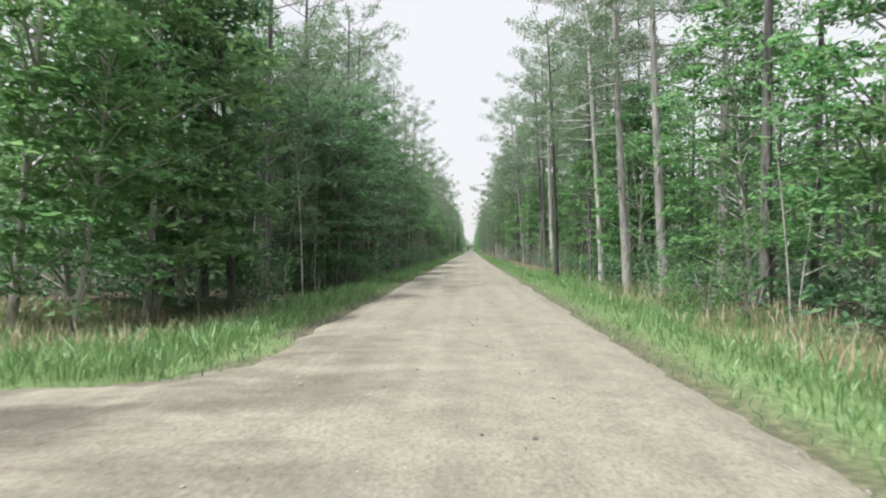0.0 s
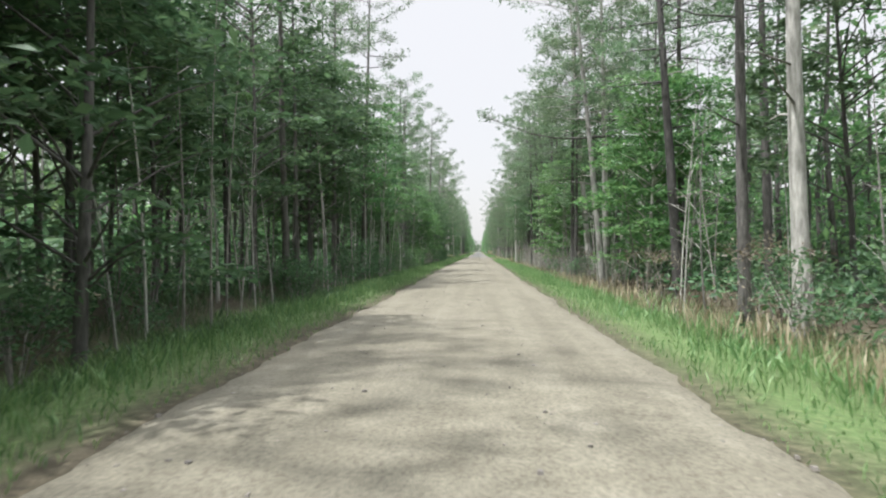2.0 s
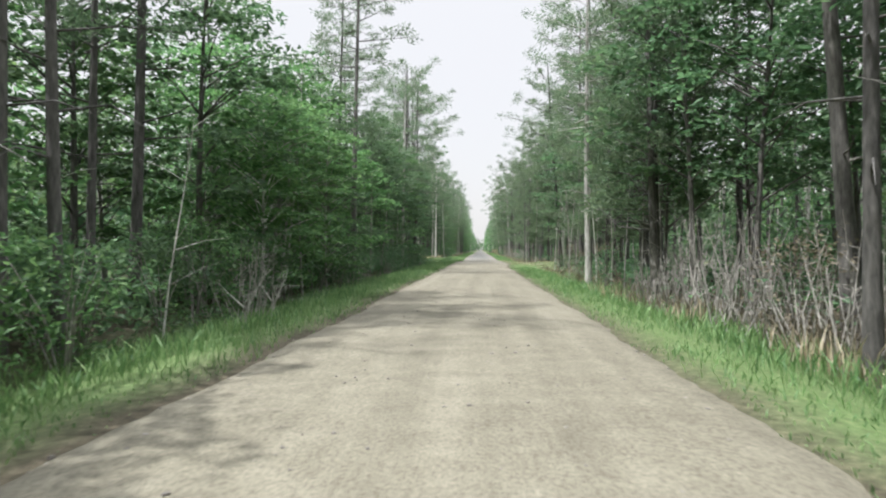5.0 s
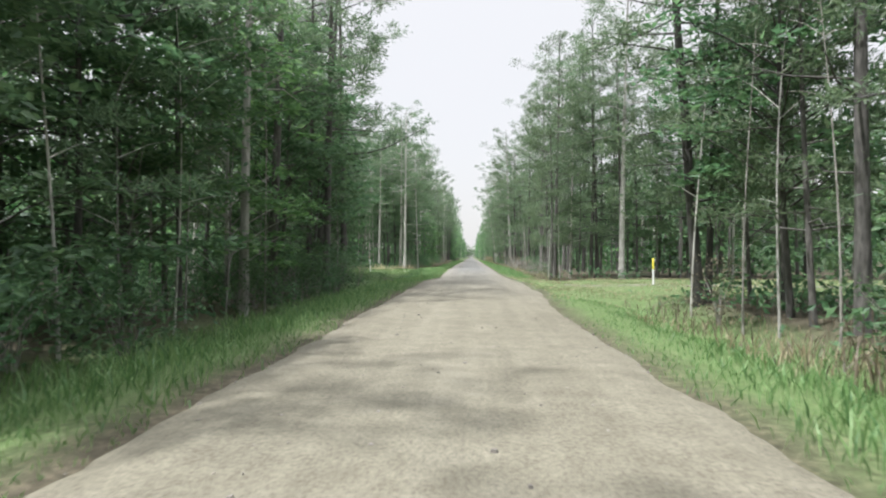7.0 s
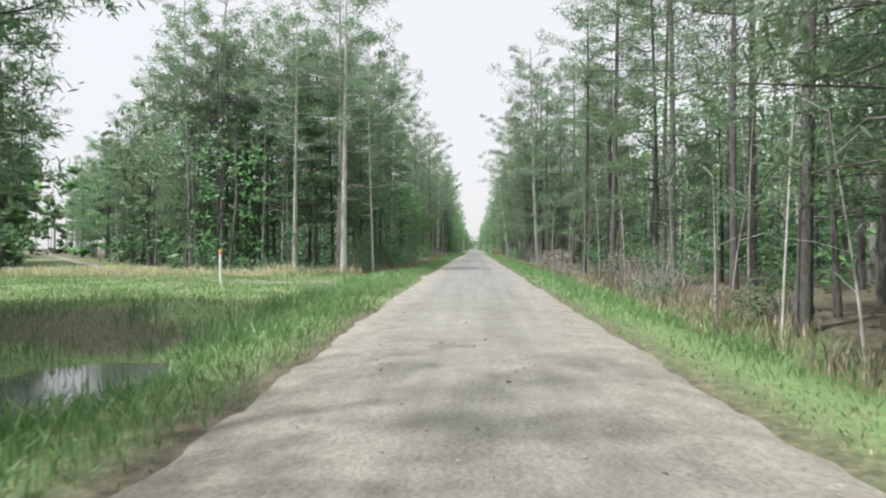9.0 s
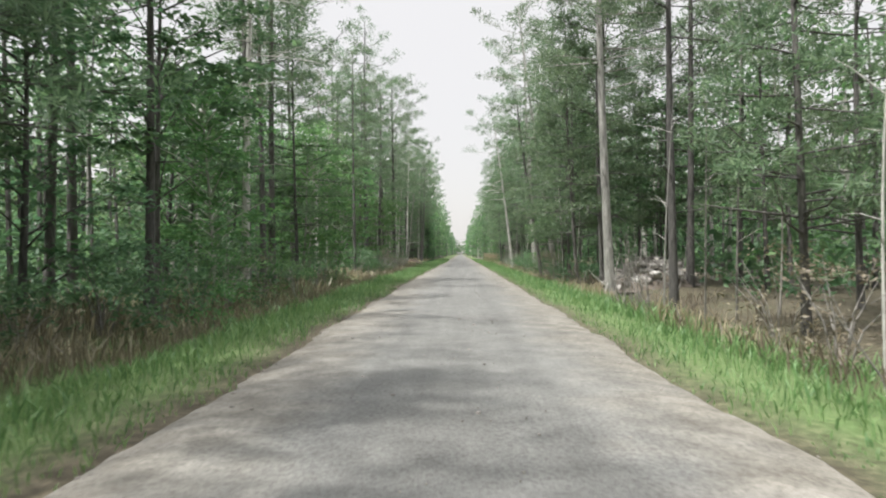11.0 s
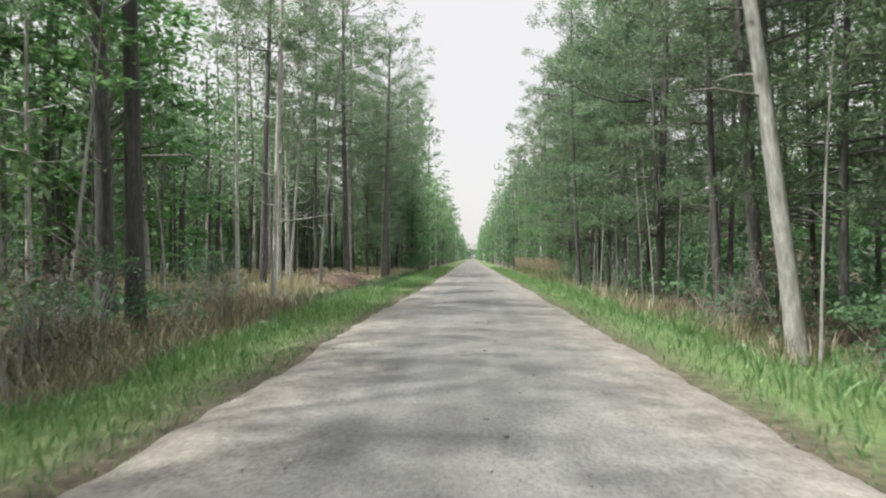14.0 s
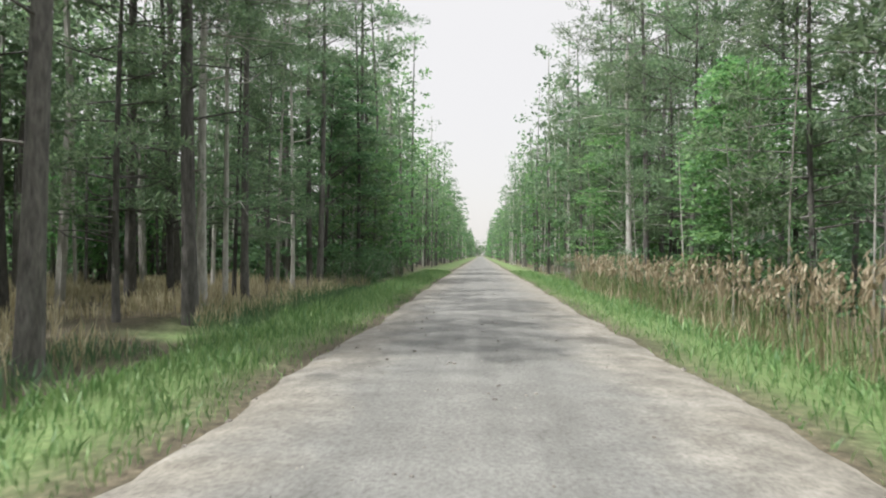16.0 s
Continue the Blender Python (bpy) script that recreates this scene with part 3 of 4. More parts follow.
stand("pine", (-9.4, 25.0, 0.95, 0), (-8.0, 73.2, 0.9, 0), (-8.3, 75.6, 0.85, 0), (-8.0, 82.0, 0.9, 0), (-8.0, 91.2, 0.95, 0), (-8.0, 116.0, 0.9, 0), (-8.5, 118.5, 0.95, 0), (-8.0, 119.5, 0.95, 0), (-9.0, 124.0, 0.95, 0),
      (-7.5, 146.0, 1.0, 0), (-9.5, 264.5, 0.95, 0), (-9.5, 266.0, 1.0, 0), (-8.0, 282.6, 0.9, 0), (-10.0, 301.6, 0.95, 0), (-9.9, 328.5, 0.9, 0), (-8.4, 361.0, 0.9, 0), (-8.2, 371.0, 0.9, 0), (-7.2, 376.0, 0.9, 0))
stand("pale_pine", (-7.5, 170.4, 0.9, 0), (-19.0, 240.0, 1.0, 0), (-12.0, 234.5, 0.8, 0), (-9.4, 236.0, 0.98, 0), (-8.6, 234.0, 1.0, 0), (-8.6, 259.0, 0.9, 0), (-11.1, 283.7, 0.75, 0), (-9.6, 330.0, 0.75, 0), (-9.2, 347.0, 0.85, 0),
      (-8.0, 356.5, 0.8, 0))
stand("slim_pine", (-7.3, 321.6, 1.0, 0), (-7.1, 237.0, 1.0, 0), (-13.1, 237.0, 1.0, 0), (-12.8, 308.7, 0.9, 4), (-7.9, 331.5, 1.0, 6), (-9.6, 332.0, 0.9, 2), (-12.0, 307.6, 1.0, 0), (-8.0, 358.2, 0.9, 2), (-9.0, 369.0, 1.0, 0), (-9.9, 369.5, 1.0, 0), (-15.5, 238.5, 1.0, 0),
      (-20.6, 238.0, 1.1, 0), (-21.6, 241.0, 1.1, 0))
stand("pole", (-7.0, 24.8, 0.8, 0), (-8.0, 104.9, 1.0, 0), (-7.5, 96.8, 0.9, 0), (-8.0, 102.0, 0.9, 0), (-7.0, 113.4, 1.0, 0), (-7.8, 108.0, 0.9, 0), (-8.4, 99.5, 1.0, 0), (-10.4, 75.6, 1.0, 0))
stand("brush", (-6.2, 46.0, 0.8, 0), (-6.2, 124.5, 0.9, 0), (6.3, 121.5, 1.1, 0), (6.8, 124.0, 1.2, 0), (5.8, 129.5, 1.0, 0), (6.9, 89.0, 1.1, 0), (7.2, 91.2, 1.2, 0), (6.9, 106.0, 1.1, 0), (6.4, 108.6, 1.2, 0), (6.9, 110.8, 1.1, 0), (6.5, 113.2, 1.1, 0))

# the dark corner before the crossing, and the trees along the far sides of the clearings
stand("big_pine", (-13.6, 206.0, 1.0, 0), (-15.5, 204.0, 1.0, 0))
stand("young_pine", (-12.8, 206.6, 1.05, 0), (-14.6, 207.0, 1.1, 0), (-17.0, 206.5, 1.1, 0), (-11.6, 202.0, 1.0, 0))
stand("oak", (-12.2, 203.4, 1.05, 0), (-16.4, 207.2, 1.1, 0), (-11.4, 199.0, 1.1, 0), (-10.2, 195.0, 1.1, 0), (-20.0, 207.0, 1.1, 0), (-24.0, 206.0, 1.1, 0), (-13.4, 205.0, 1.1, 0))
for k in range(7):
    x = -10.5 - 1.7 * k
    stand(("young_pine", "young_pine", "slim_pine", "young_pine", "oak", "pine")[k % 6], (x, 239.5 + 2.2 * math.sin(k * 2.1) + 0.25 * k, (1.15, 1.2, 1.0, 1.1, 1.1, 0.85)[k % 6], 0))
for k in range(6):
    stand(("young_pine", "young_pine", "pine")[k % 3], (-9.0 - 2.3 * k, 244.0 + 1.5 * math.sin(k * 1.3), (1.15, 1.25, 0.9)[k % 3], 0))
for k in range(12):
    stand(("young_pine", "slim_pine", "young_pine", "pine")[k % 4], (6.2 + 1.7 * k, 200.5 + 1.6 * math.sin(k * 1.7), (1.0, 0.95, 1.1, 0.85)[k % 4], 0))
# the woods along the lane that leads off
for k in range(21):
    y = 241.0 + 4.8 * k
    stand(("young_pine", "young_pine", "pine", "oak")[k % 4], (-22.0 - 0.71 * (y - 241) + 1.2 * math.sin(k * 2.7), y, (1.1, 1.2, 0.85, 1.1)[k % 4], 0))
for k in range(14):
    stand(("oak", "pine", "young_pine", "pine")[k % 4], (-43.0 - 2.4 * (k % 7) - 1.5 * (k // 7), 249.0 + 1.3 * (k % 7) + 4.5 * (k // 7), (1.25, 1.0, 1.25, 0.95)[k % 4], 0))
# soft young pines over the bare stems
for k in range(6):
    stand("young_pine", (9.0 + 3.6 * k, 204.6 + 1.2 * math.sin(k * 2.3), 0.8, 0))
stand("young_pine", (-8.3, 266.4, 0.95, 0), (8.7, 173.6, 1.3, 0), (7.4, 267.2, 1.3, 0), (6.7, 270.6, 1.1, 2), (7.3, 274.6, 1.05, 0), (7.6, 279.0, 1.15, 2), (13.4, 262.0, 1.1, 0), (14.6, 268.0, 1.2, 0), (11.8, 270.4, 1.1, 0), (7.0, 133.5, 1.2, 2), (8.0, 137.0, 1.15, 0), (7.8, 336.0, 1.15, 0), (8.4, 341.0, 1.2, 0), (7.4, 347.5, 1.1, 0))
# light green trees behind the open pine stand
for k in range(17):
    stand("maple", (-22.0 - 4.0 * abs(math.sin(k * 2.3)), 322.0 + 4.6 * k, 0.75 + 0.3 * abs(math.sin(k * 1.1)), 0))

# by stretches: where it ends, and how much of each kind in the edge, the front, the second row and behind
LEFT = [
    (58, {"bush": 3, "stem": 3, "oak": 1}, {"oak": 5, "maple": 1, "young_pine": 2, "pole": 1}, {"oak": 4, "high_oak": 2, "pine": 2, "young_pine": 2}, {"pine": 3, "oak": 4}),
    (87, {"stem": 7, "bush": 1}, {"high_oak": 7, "stem": 3, "pine": 1}, {"high_oak": 6, "oak": 3, "pine": 2}, {"pine": 3, "high_oak": 4}),
    (112, {"bush": 3, "fresh_bush": 2, "pole": 2, "stem": 2}, {"maple": 2, "oak": 3, "pole": 4, "high_oak": 3}, {"oak": 3, "pine": 3, "high_oak": 3}, {"pine": 3, "oak": 4}),
    (150, {"bush": 3, "fresh_bush": 2, "stem": 2}, {"maple": 5, "oak": 4, "pole": 2, "pine": 1}, {"oak": 4, "pine": 3, "maple": 3}, {"pine": 3, "oak": 4}),
    (210, {"bush": 3, "stem": 3}, {"oak": 6, "pine": 1, "young_pine": 3, "high_oak": 2}, {"oak": 5, "pine": 3, "young_pine": 2}, {"pine": 3, "oak": 4}),
    (250, {"rusty": 1, "bush": 2}, {"slim_pine": 5, "young_pine": 3, "oak": 2}, {"pine": 4, "young_pine": 4, "slim_pine": 2}, {"pine": 4, "young_pine": 4}),
    (269, {"bush": 3, "fresh_bush": 2, "rusty": 1}, {"maple": 3, "pine": 2, "high_oak": 3, "pole": 1, "gap": 1}, {"pine": 3, "oak": 4, "high_oak": 2}, {"pine": 4, "oak": 4}),
    (288, {"bush": 2, "fresh_bush": 1, "rusty": 1, "gap": 2}, {"pine": 1, "pole": 1, "gap": 7}, {"pine": 3, "maple": 3, "gap": 4}, {"pine": 4, "oak": 4}),
    (290, {"bush": 3, "fresh_bush": 2, "rusty": 1}, {"maple": 3, "pine": 1, "slim_pine": 1, "pole": 1, "gap": 4}, {"pine": 4, "maple": 2, "oak": 3}, {"pine": 4, "oak": 4}),
    (318, {"brush": 3, "rusty": 2, "bush": 3}, {"pole": 1, "maple": 1, "pine": 1, "slim_pine": 2, "gap": 4}, {"pine": 4, "maple": 3, "slim_pine": 2}, {"pine": 4, "oak": 3, "maple": 2}),
    (353, {}, {}, {"pine": 2, "slim_pine": 2, "gap": 4}, {"pine": 4, "slim_pine": 3, "maple": 3}),
    (372, {}, {"young_pine": 3, "slim_pine": 1, "gap": 3}, {"pine": 3, "young_pine": 2, "slim_pine": 2}, {"pine": 4, "slim_pine": 3, "maple": 3}),
    (440, {"bush": 2}, {"oak": 4, "young_pine": 3, "pine": 3, "maple": 2}, {"pine": 4, "oak": 4}, {"pine": 4, "oak": 4}),
]
RIGHT = [
    (55, {"bush": 1, "fresh_bush": 1, "stem": 2}, {"maple": 3, "pine": 2, "pole": 1, "gap": 3}, {"pine": 4, "maple": 3, "high_oak": 2}, {"pine": 4, "oak": 3, "maple": 2}),
    (85, {"rusty": 2, "bush": 1, "brush": 2, "stem": 3}, {"young_pine": 2, "maple": 2, "pole": 2, "stem": 3}, {"pine": 4, "high_oak": 3, "young_pine": 2}, {"pine": 4, "oak": 3}),
    (104, {"brush": 1, "rusty": 2, "bush": 2, "stem": 3}, {"high_oak": 3, "maple": 2, "young_pine": 2, "stem": 2}, {"pine": 4, "high_oak": 3, "maple": 2}, {"pine": 4, "oak": 3}),
    (135, {"brush": 5, "rusty": 2, "stem": 3}, {"high_oak": 3, "maple": 2, "young_pine": 3, "stem": 2}, {"pine": 4, "high_oak": 3, "maple": 2}, {"pine": 4, "oak": 3}),
    (175, {"bush": 1, "rusty": 1, "stem": 3}, {"young_pine": 4, "high_oak": 3, "pine": 3}, {"pine": 4, "young_pine": 3, "high_oak": 2}, {"pine": 4, "oak": 3}),
    (250, {"rusty": 1, "bush": 1, "brush": 2, "stem": 6}, {"young_pine": 5, "pine": 3, "stem": 4}, {"pine": 4, "young_pine": 4, "stem": 2}, {"pine": 4, "oak": 3}),
    (310, {"rusty": 2, "bush": 3, "brush": 2, "stem": 3}, {"young_pine": 5, "pine": 3, "stem": 3}, {"pine": 4, "young_pine": 4, "high_oak": 2}, {"pine": 4, "oak": 3}),
    (345, {"rusty": 2, "bush": 1, "brush": 2, "stem": 4}, {"young_pine": 7, "slim_pine": 2, "pine": 1}, {"young_pine": 5, "pine": 4}, {"pine": 4, "young_pine": 3}),
    (440, {"bush": 2, "rusty": 1, "stem": 3}, {"young_pine": 5, "maple": 1, "pine": 3}, {"pine": 4, "young_pine": 3, "maple": 1}, {"pine": 4, "oak": 3}),
]


def forest():
    rng = np.random.RandomState(3)

    def pick(weights):
        names = list(weights)
        w = np.array([weights[k] for k in names], float)
        return names[rng.choice(len(names), p=w / w.sum())]

    for side, plan in ((-1, LEFT), (1, RIGHT)):
        for row, off, wide, gap in ((1, 0.1, 1.2, 2.0), (2, 1.8, 1.6, 2.8), (3, 4.6, 2.6, 4.2)) + (((1, 1.9, 1.4, 2.6), (2, 7.4, 2.0, 3.0)) if side < 0 else ()):
            y, stop = 56.0 if off == 7.4 else -10.0, {1.9: 212, 7.4: 90}.get(off, 392)
            while y < stop:
                y += gap * rng.uniform(0.6, 1.4) * (0.8 if side < 0 and y < 212 else 1.0)
                weights = [p for p in plan if y < p[0]][0][row]
                x = woods_edge(side, y) + side * (off + rng.uniform(-0.5, 0.5) * wide)
                size = rng.uniform(0.95, 1.18) if side < 0 and y < 212 else rng.uniform(0.82, 1.18)
                if not weights or clearing(x, y) or clearing(x, y + 2) or clearing(x, y - 2):
                    continue
                if row > 1 and any((x - a) ** 2 + (y - b) ** 2 < 2.6 for a, b in SET):
                    continue
                kind = pick(weights)
                if kind == "gap":
                    continue
                if side > 0 and 257 < y < 269 and x < 12.5:
                    continue
                if "pine" in kind and side < 0 and y < 212:
                    size *= 0.8
                plant(kind, x, y, size, rng=rng)


forest()


def overhang(kind, x, y, z, long, seed):
    """A pine with one long limb that reaches out over the road."""
    rng = np.random.RandomState(seed)
    ob = plant(kind, x, y, 1.0, which=0, turn=0)
    way = -1 if x > 0 else 1
    line = [np.array([way * long * t, 0.35 * math.sin(4 * t), z + 1.1 * t - 0.5 * math.sin(3.1 * t)]) for t in (0, 0.2, 0.4, 0.6, 0.8, 1.0)]
    limb, tufts, along = [tube(line, [0.075, 0.06, 0.048, 0.036, 0.022, 0.01], 6)], [], []
    for k in range(13):
        t = 0.32 + 0.68 * k / 12
        p = line[0] + (line[-1] - line[0]) * t
        p[2] = float(np.interp(t, (0, 0.2, 0.4, 0.6, 0.8, 1.0), [q[2] for q in line]))
        c = p + np.array([way * rng.uniform(0, 0.5), rng.uniform(-1.0, 1.0), rng.uniform(-0.1, 0.6)])
        limb.append(tube([p, p * 0.4 + c * 0.6 + np.array([0, 0, 0.08]), c], [0.02, 0.013, 0.005], 4))
        d = unit(rng.normal(size=(46, 3)) + np.array([0, 0, 0.3]))
        tufts.append(c + d * rng.uniform(0.2, 1, (46, 1)) * np.array([0.55, 0.55, 0.34]))
        along.append(d * 0.9)
    part("overhanging_limb", quad_mesh("overhanging_limb", *joined(limb), [BARK_DARK], smooth=True), ob, "long limb reaching over the road")
    part("needle_tufts", quad_mesh("needle_tufts", *leaves(rng, np.concatenate(tufts), 0.28, 0.05, 0.25, np.concatenate(along)), [PINE_NEEDLES]), ob)


overhang("big_pine", -7.5, 182.6, 7.4, 5.0, 501)
overhang("pale_pine", 7.0, 82.6, 8.3, 6.6, 502)
overhang("big_pine", 8.2, 327.0, 8.8, 4.6, 503)


def far_woods(seed, side, y0, y1, off, wide, count, tall, clumps, leaf, label):
    """Woods too deep or too far off to count: trunks and clumps of foliage."""
    rng = np.random.RandomState(seed)
    pieces, mats = [], []
    for k in range(count):
        y = rng.uniform(y0, y1)
        x = woods_edge(side, y) + side * (off + rng.uniform(0, wide))
        if clearing(x, y):
            continue
        open_stand = side < 0 and 318 < y < 374
        h = rng.uniform(0.65, 1.15) * tall * (1.35 if k % 3 == 0 else 1.0)
        base = np.array([x, y, -0.6])
        r = rng.uniform(0.08, 0.17)
        v, f = tube([base, base + np.array([rng.normal() * 0.2, 0, h * 0.5]), base + np.array([rng.normal() * 0.3, 0, h])], [r, r * 0.75, r * 0.25], 5)
        pieces.append((v, f))
        mats.append(np.full(len(f), 4 if k % 4 == 1 else 0))
        pine = k % 5 < 2 or open_stand
        knots = max(6, clumps // 9)
        u = rng.uniform(0.5 if pine else 0.08, 1, knots)
        wide_at = (2.4 if pine else 2.8) * np.sqrt(np.maximum(0.08, 1 - ((u - (0.72 if pine else 0.5)) / (0.36 if pine else 0.62)) ** 2)) * np.sqrt(rng.uniform(0.05, 1, knots))
        w = rng.uniform(0, 6.28, knots)
        c = base + np.stack([np.cos(w) * wide_at, np.sin(w) * wide_at, u * h], 1)
        c = np.repeat(c, 9, 0) + rng.normal(size=(knots * 9, 3)) * np.array([0.42, 0.42, 0.2])
        v, f = leaves(rng, c, leaf, leaf * 0.5, 0.4)
        pieces.append((v, f))
        mats.append(np.full(len(f), 1 if pine else (2 if k % 2 else 3)))
    me = quad_mesh("far_woods", *joined(pieces), [BARK_DARK, PINE_NEEDLES, OAK_LEAVES, MAPLE_LEAVES, BARK_PALE], np.concatenate(mats))
    tagged(new("far_woods", me), label, "woods", kind="stuff")


def undergrowth(seed, side, count, near, far, tall, leaf, label):
    """Low leafy growth between the trees."""
    rng = np.random.RandomState(seed)
    cs = []
    while len(cs) < count:
        y = rng.uniform(-20, 450 if near > 5 else 390)
        x = woods_edge(side, y) + side * rng.uniform(near, far)
        if clearing(x, y) or (side < 0 and 318 < y < 374 and x > -24) or (side > 0 and 257 < y < 270 and x < 13):
            continue
        if near < 5 and (60 < y < 88 and x > -9.5 if side < 0 else 198 < y < 256):
            continue
        c = np.array([x, y, -0.25]) + rng.normal(size=(13, 3)) * np.array([0.7, 0.7, 0.1 + 0.1 * tall]) + np.array([0, 0, rng.uniform(0.2, tall)])
        cs.append(c)
    v, f = leaves(rng, np.concatenate(cs), leaf, leaf * 0.5, 0.4)
    tagged(new("undergrowth", quad_mesh("undergrowth", v, f, [OAK_LEAVES])), label, "undergrowth", kind="stuff")


far_woods(290, 1, 1000, 1060, -17, 20, 46, 12, 140, 0.9, "distant trees where the road is lost to view")
far_woods(310, -1, 312, 384, 5, 20, 120, 15, 340, 0.36, "open pine stand over dry grass")
for side in (-1, 1):
    far_woods(100 + side, side, -20, 400, 7.0, 8, 290, 13, 330, 0.40, "mixed pine woods standing behind the roadside trees")
    far_woods(150 + side, side, -20, 440, 15, 24, 420, 12.5, 170, 0.75, "deep woods far behind the roadside trees")
    far_woods(200 + side, side, 385, 520, 0, 8, 170, 17, 330, 0.48, "mixed woods lining the distant road")
    far_woods(250 + side, side, 520, 1000, 0, 12, 330, 17, 140, 0.9, "distant woods lining the road to its end")
    far_woods(270 + side, side, -60, 520, 38, 85, 1300, 15, 45, 2.4, "wide pine forest stretching away from the road")
    far_woods(280 + side, side, 520, 1000, 12, 70, 500, 15, 45, 2.4, "wide pine forest stretching away beside the distant road")
    undergrowth(300 + side, side, 4000, 7, 37, 3.2, 0.62, "low green undergrowth deep in the forest")
    undergrowth(330 + side, side, 2600, 0.8, 7, 0.9, 0.27, "low green undergrowth between the roadside trees")


# ---- grass ----
def grass_field(name, seed, count, place, tall, mat, label, lean=0.35):
    rng = np.random.RandomState(seed)
    pts = []
    while len(pts) < count:
        p = place(rng)
        if p is not None:
            pts.append(p)
    p = np.array(pts)
    n = len(p)
    h = tall * rng.uniform(0.45, 1.25, n) * p[:, 3]
    w = rng.uniform(0, 6.28, n)
    a = np.stack([np.cos(w), np.sin(w), np.zeros(n)], 1)
    tip = rng.normal(size=(n, 3)) * lean * h[:, None]
    tip[:, 2] = h
    b = p[:, :3]
    wide = (0.008 + 0.012 * h)[:, None]
    mid = b + tip * np.array([0.35, 0.35, 0.6])
    v = np.stack([b - a * wide * 0.6, mid - a * wide, b + tip, mid + a * wide], 1).reshape(-1, 3)
    me = quad_mesh(name, v, np.arange(4 * n).reshape(-1, 4), [mat])
    return tagged(new(name, me), label, "grass", kind="stuff")


def patch(x, y, scale, seed=0):
    return noise.noise((x * scale, y * scale, 11.0 + seed))


def verge(side, tan=False):
    def place(rng):
        y = rng.uniform(-4, 1) if rng.uniform() < 0.01 else 400 * rng.uniform(0, 1) ** 1.05
        edge = edge_left(y) if side < 0 else edge_right(y)
        reach = abs(woods_edge(side, y)) - abs(edge) + 0.6
        if side < 0:
            reach = min(reach, 4.2 if y < 190 else 3.3 if y < 250 else 2.9)
        d = rng.uniform(0.0, 1) * reach
        x = edge + side * d
        if clearing(x, y) and (side > 0 or y < 9.6):
            return None
        if tan and (d < 2.3 + patch(0, y, 0.2) or patch(x, y, 0.25, 4) < 0.05):
            return None
        if wet(x, y):
            return None
        if side < 0 and ditch(x, y) > 0.3 and rng.uniform() > 0.12:
            return None
        ragged = 0.12 + 0.35 * patch(x, y, 0.5)
        if d < ragged and rng.uniform() > 0.25:
            return None
        mown = 1 - 0.62 * max(0.0, min(1.0, (y - 158) / 8, (206 - y) / 8)) if side > 0 else 1.0
        return (x, y, ground_z(x, y) - 0.03, mown * min(1.0, 0.3 + d * (0.42 if side < 0 else 0.36)) * (0.75 + 0.7 * patch(x, y, 0.45, 2)))
    return place


def meadow(x0, x1, y0, y1, thin=-1.0):
    def place(rng):
        x, y = rng.uniform(x0, x1), rng.uniform(y0, y1)
        if outside(x, y) < 0.3 or patch(x, y, 0.3, 6) < thin or wet(x, y):
            return None
        return (x, y, ground_z(x, y) - 0.03, 0.8 + 0.6 * patch(x, y, 0.4, 3))
    return place


def woods_floor(side, y0, y1, back=-2.2, deep=1.5):
    def place(rng):
        y = rng.uniform(y0, y1)
        x = woods_edge(side, y) + side * rng.uniform(back, deep)
        if clearing(x, y) or patch(x, y, 0.35, 8) < -0.1 or side > 0 and 258 < y < 268:
            return None
        return (x, y, ground_z(x, y) - 0.03, 0.8 + 0.6 * patch(x, y, 0.4, 3))
    return place


grass_field("weeds", 19, 6500, meadow(-7.6, -5.3, 318, 373, -0.15), 0.55, OAK_LEAVES, "dark green weeds along the ditch", 0.3)
grass_field("verge_grass", 5, 125000, verge(-1), 0.46, GRASS, "bright green grass on the narrow road verge")
grass_field("verge_grass", 6, 110000, verge(1), 0.48, GRASS, "tall green grass on the wide road verge")
grass_field("dry_grass", 7, 14000, verge(1, True), 0.72, DRY_GRASS, "tan dry grass heads among green verge grass", 0.2)
grass_field("dry_grass", 18, 16000, meadow(2.6, 26, 174, 198), 0.17, DRY_GRASS, "sparse dry grass in the clearing")
grass_field("meadow_grass", 8, 24000, meadow(2.6, 26, 174, 198), 0.12, GRASS, "short green grass in the clearing")
grass_field("meadow_grass", 9, 60000, meadow(-34, -2.4, 196, 234), 0.26, GRASS, "green grass in the clearing by the crossing")
grass_field("dry_grass", 10, 34000, meadow(-24, -6.4, 318, 376, -0.1), 0.75, DRY_GRASS, "tall tan dry grass under open pines", 0.22)
grass_field("dry_grass", 11, 9000, woods_floor(-1, 232, 318, -1.5, 3.5), 0.7, DRY_GRASS, "dry grass at the foot of the roadside trees", 0.25)
grass_field("weeds", 12, 12000, woods_floor(-1, 235, 320, -2.4, 1.0), 0.75, RUSTY_LEAVES, "brown weeds along the forest edge", 0.3)
grass_field("weeds", 21, 8000, woods_floor(-1, 52, 94, -1.8, 4.0), 0.5, OAK_LEAVES, "dark green weeds in the shade of the trees", 0.4)
grass_field("weeds", 13, 12000, woods_floor(1, 60, 345, -1.6, 2.0), 0.7, RUSTY_LEAVES, "brown weeds along the forest edge", 0.3)
grass_field("dry_grass", 14, 7000, meadow(-30, -9, 226, 238, 0.0), 0.6, DRY_GRASS, "tan dry grass in front of the far trees", 0.25)
grass_field("dry_grass", 15, 5000, meadow(-18, -5.0, 11.5, 19), 0.6, DRY_GRASS, "dry tall grass beside the side track", 0.25)
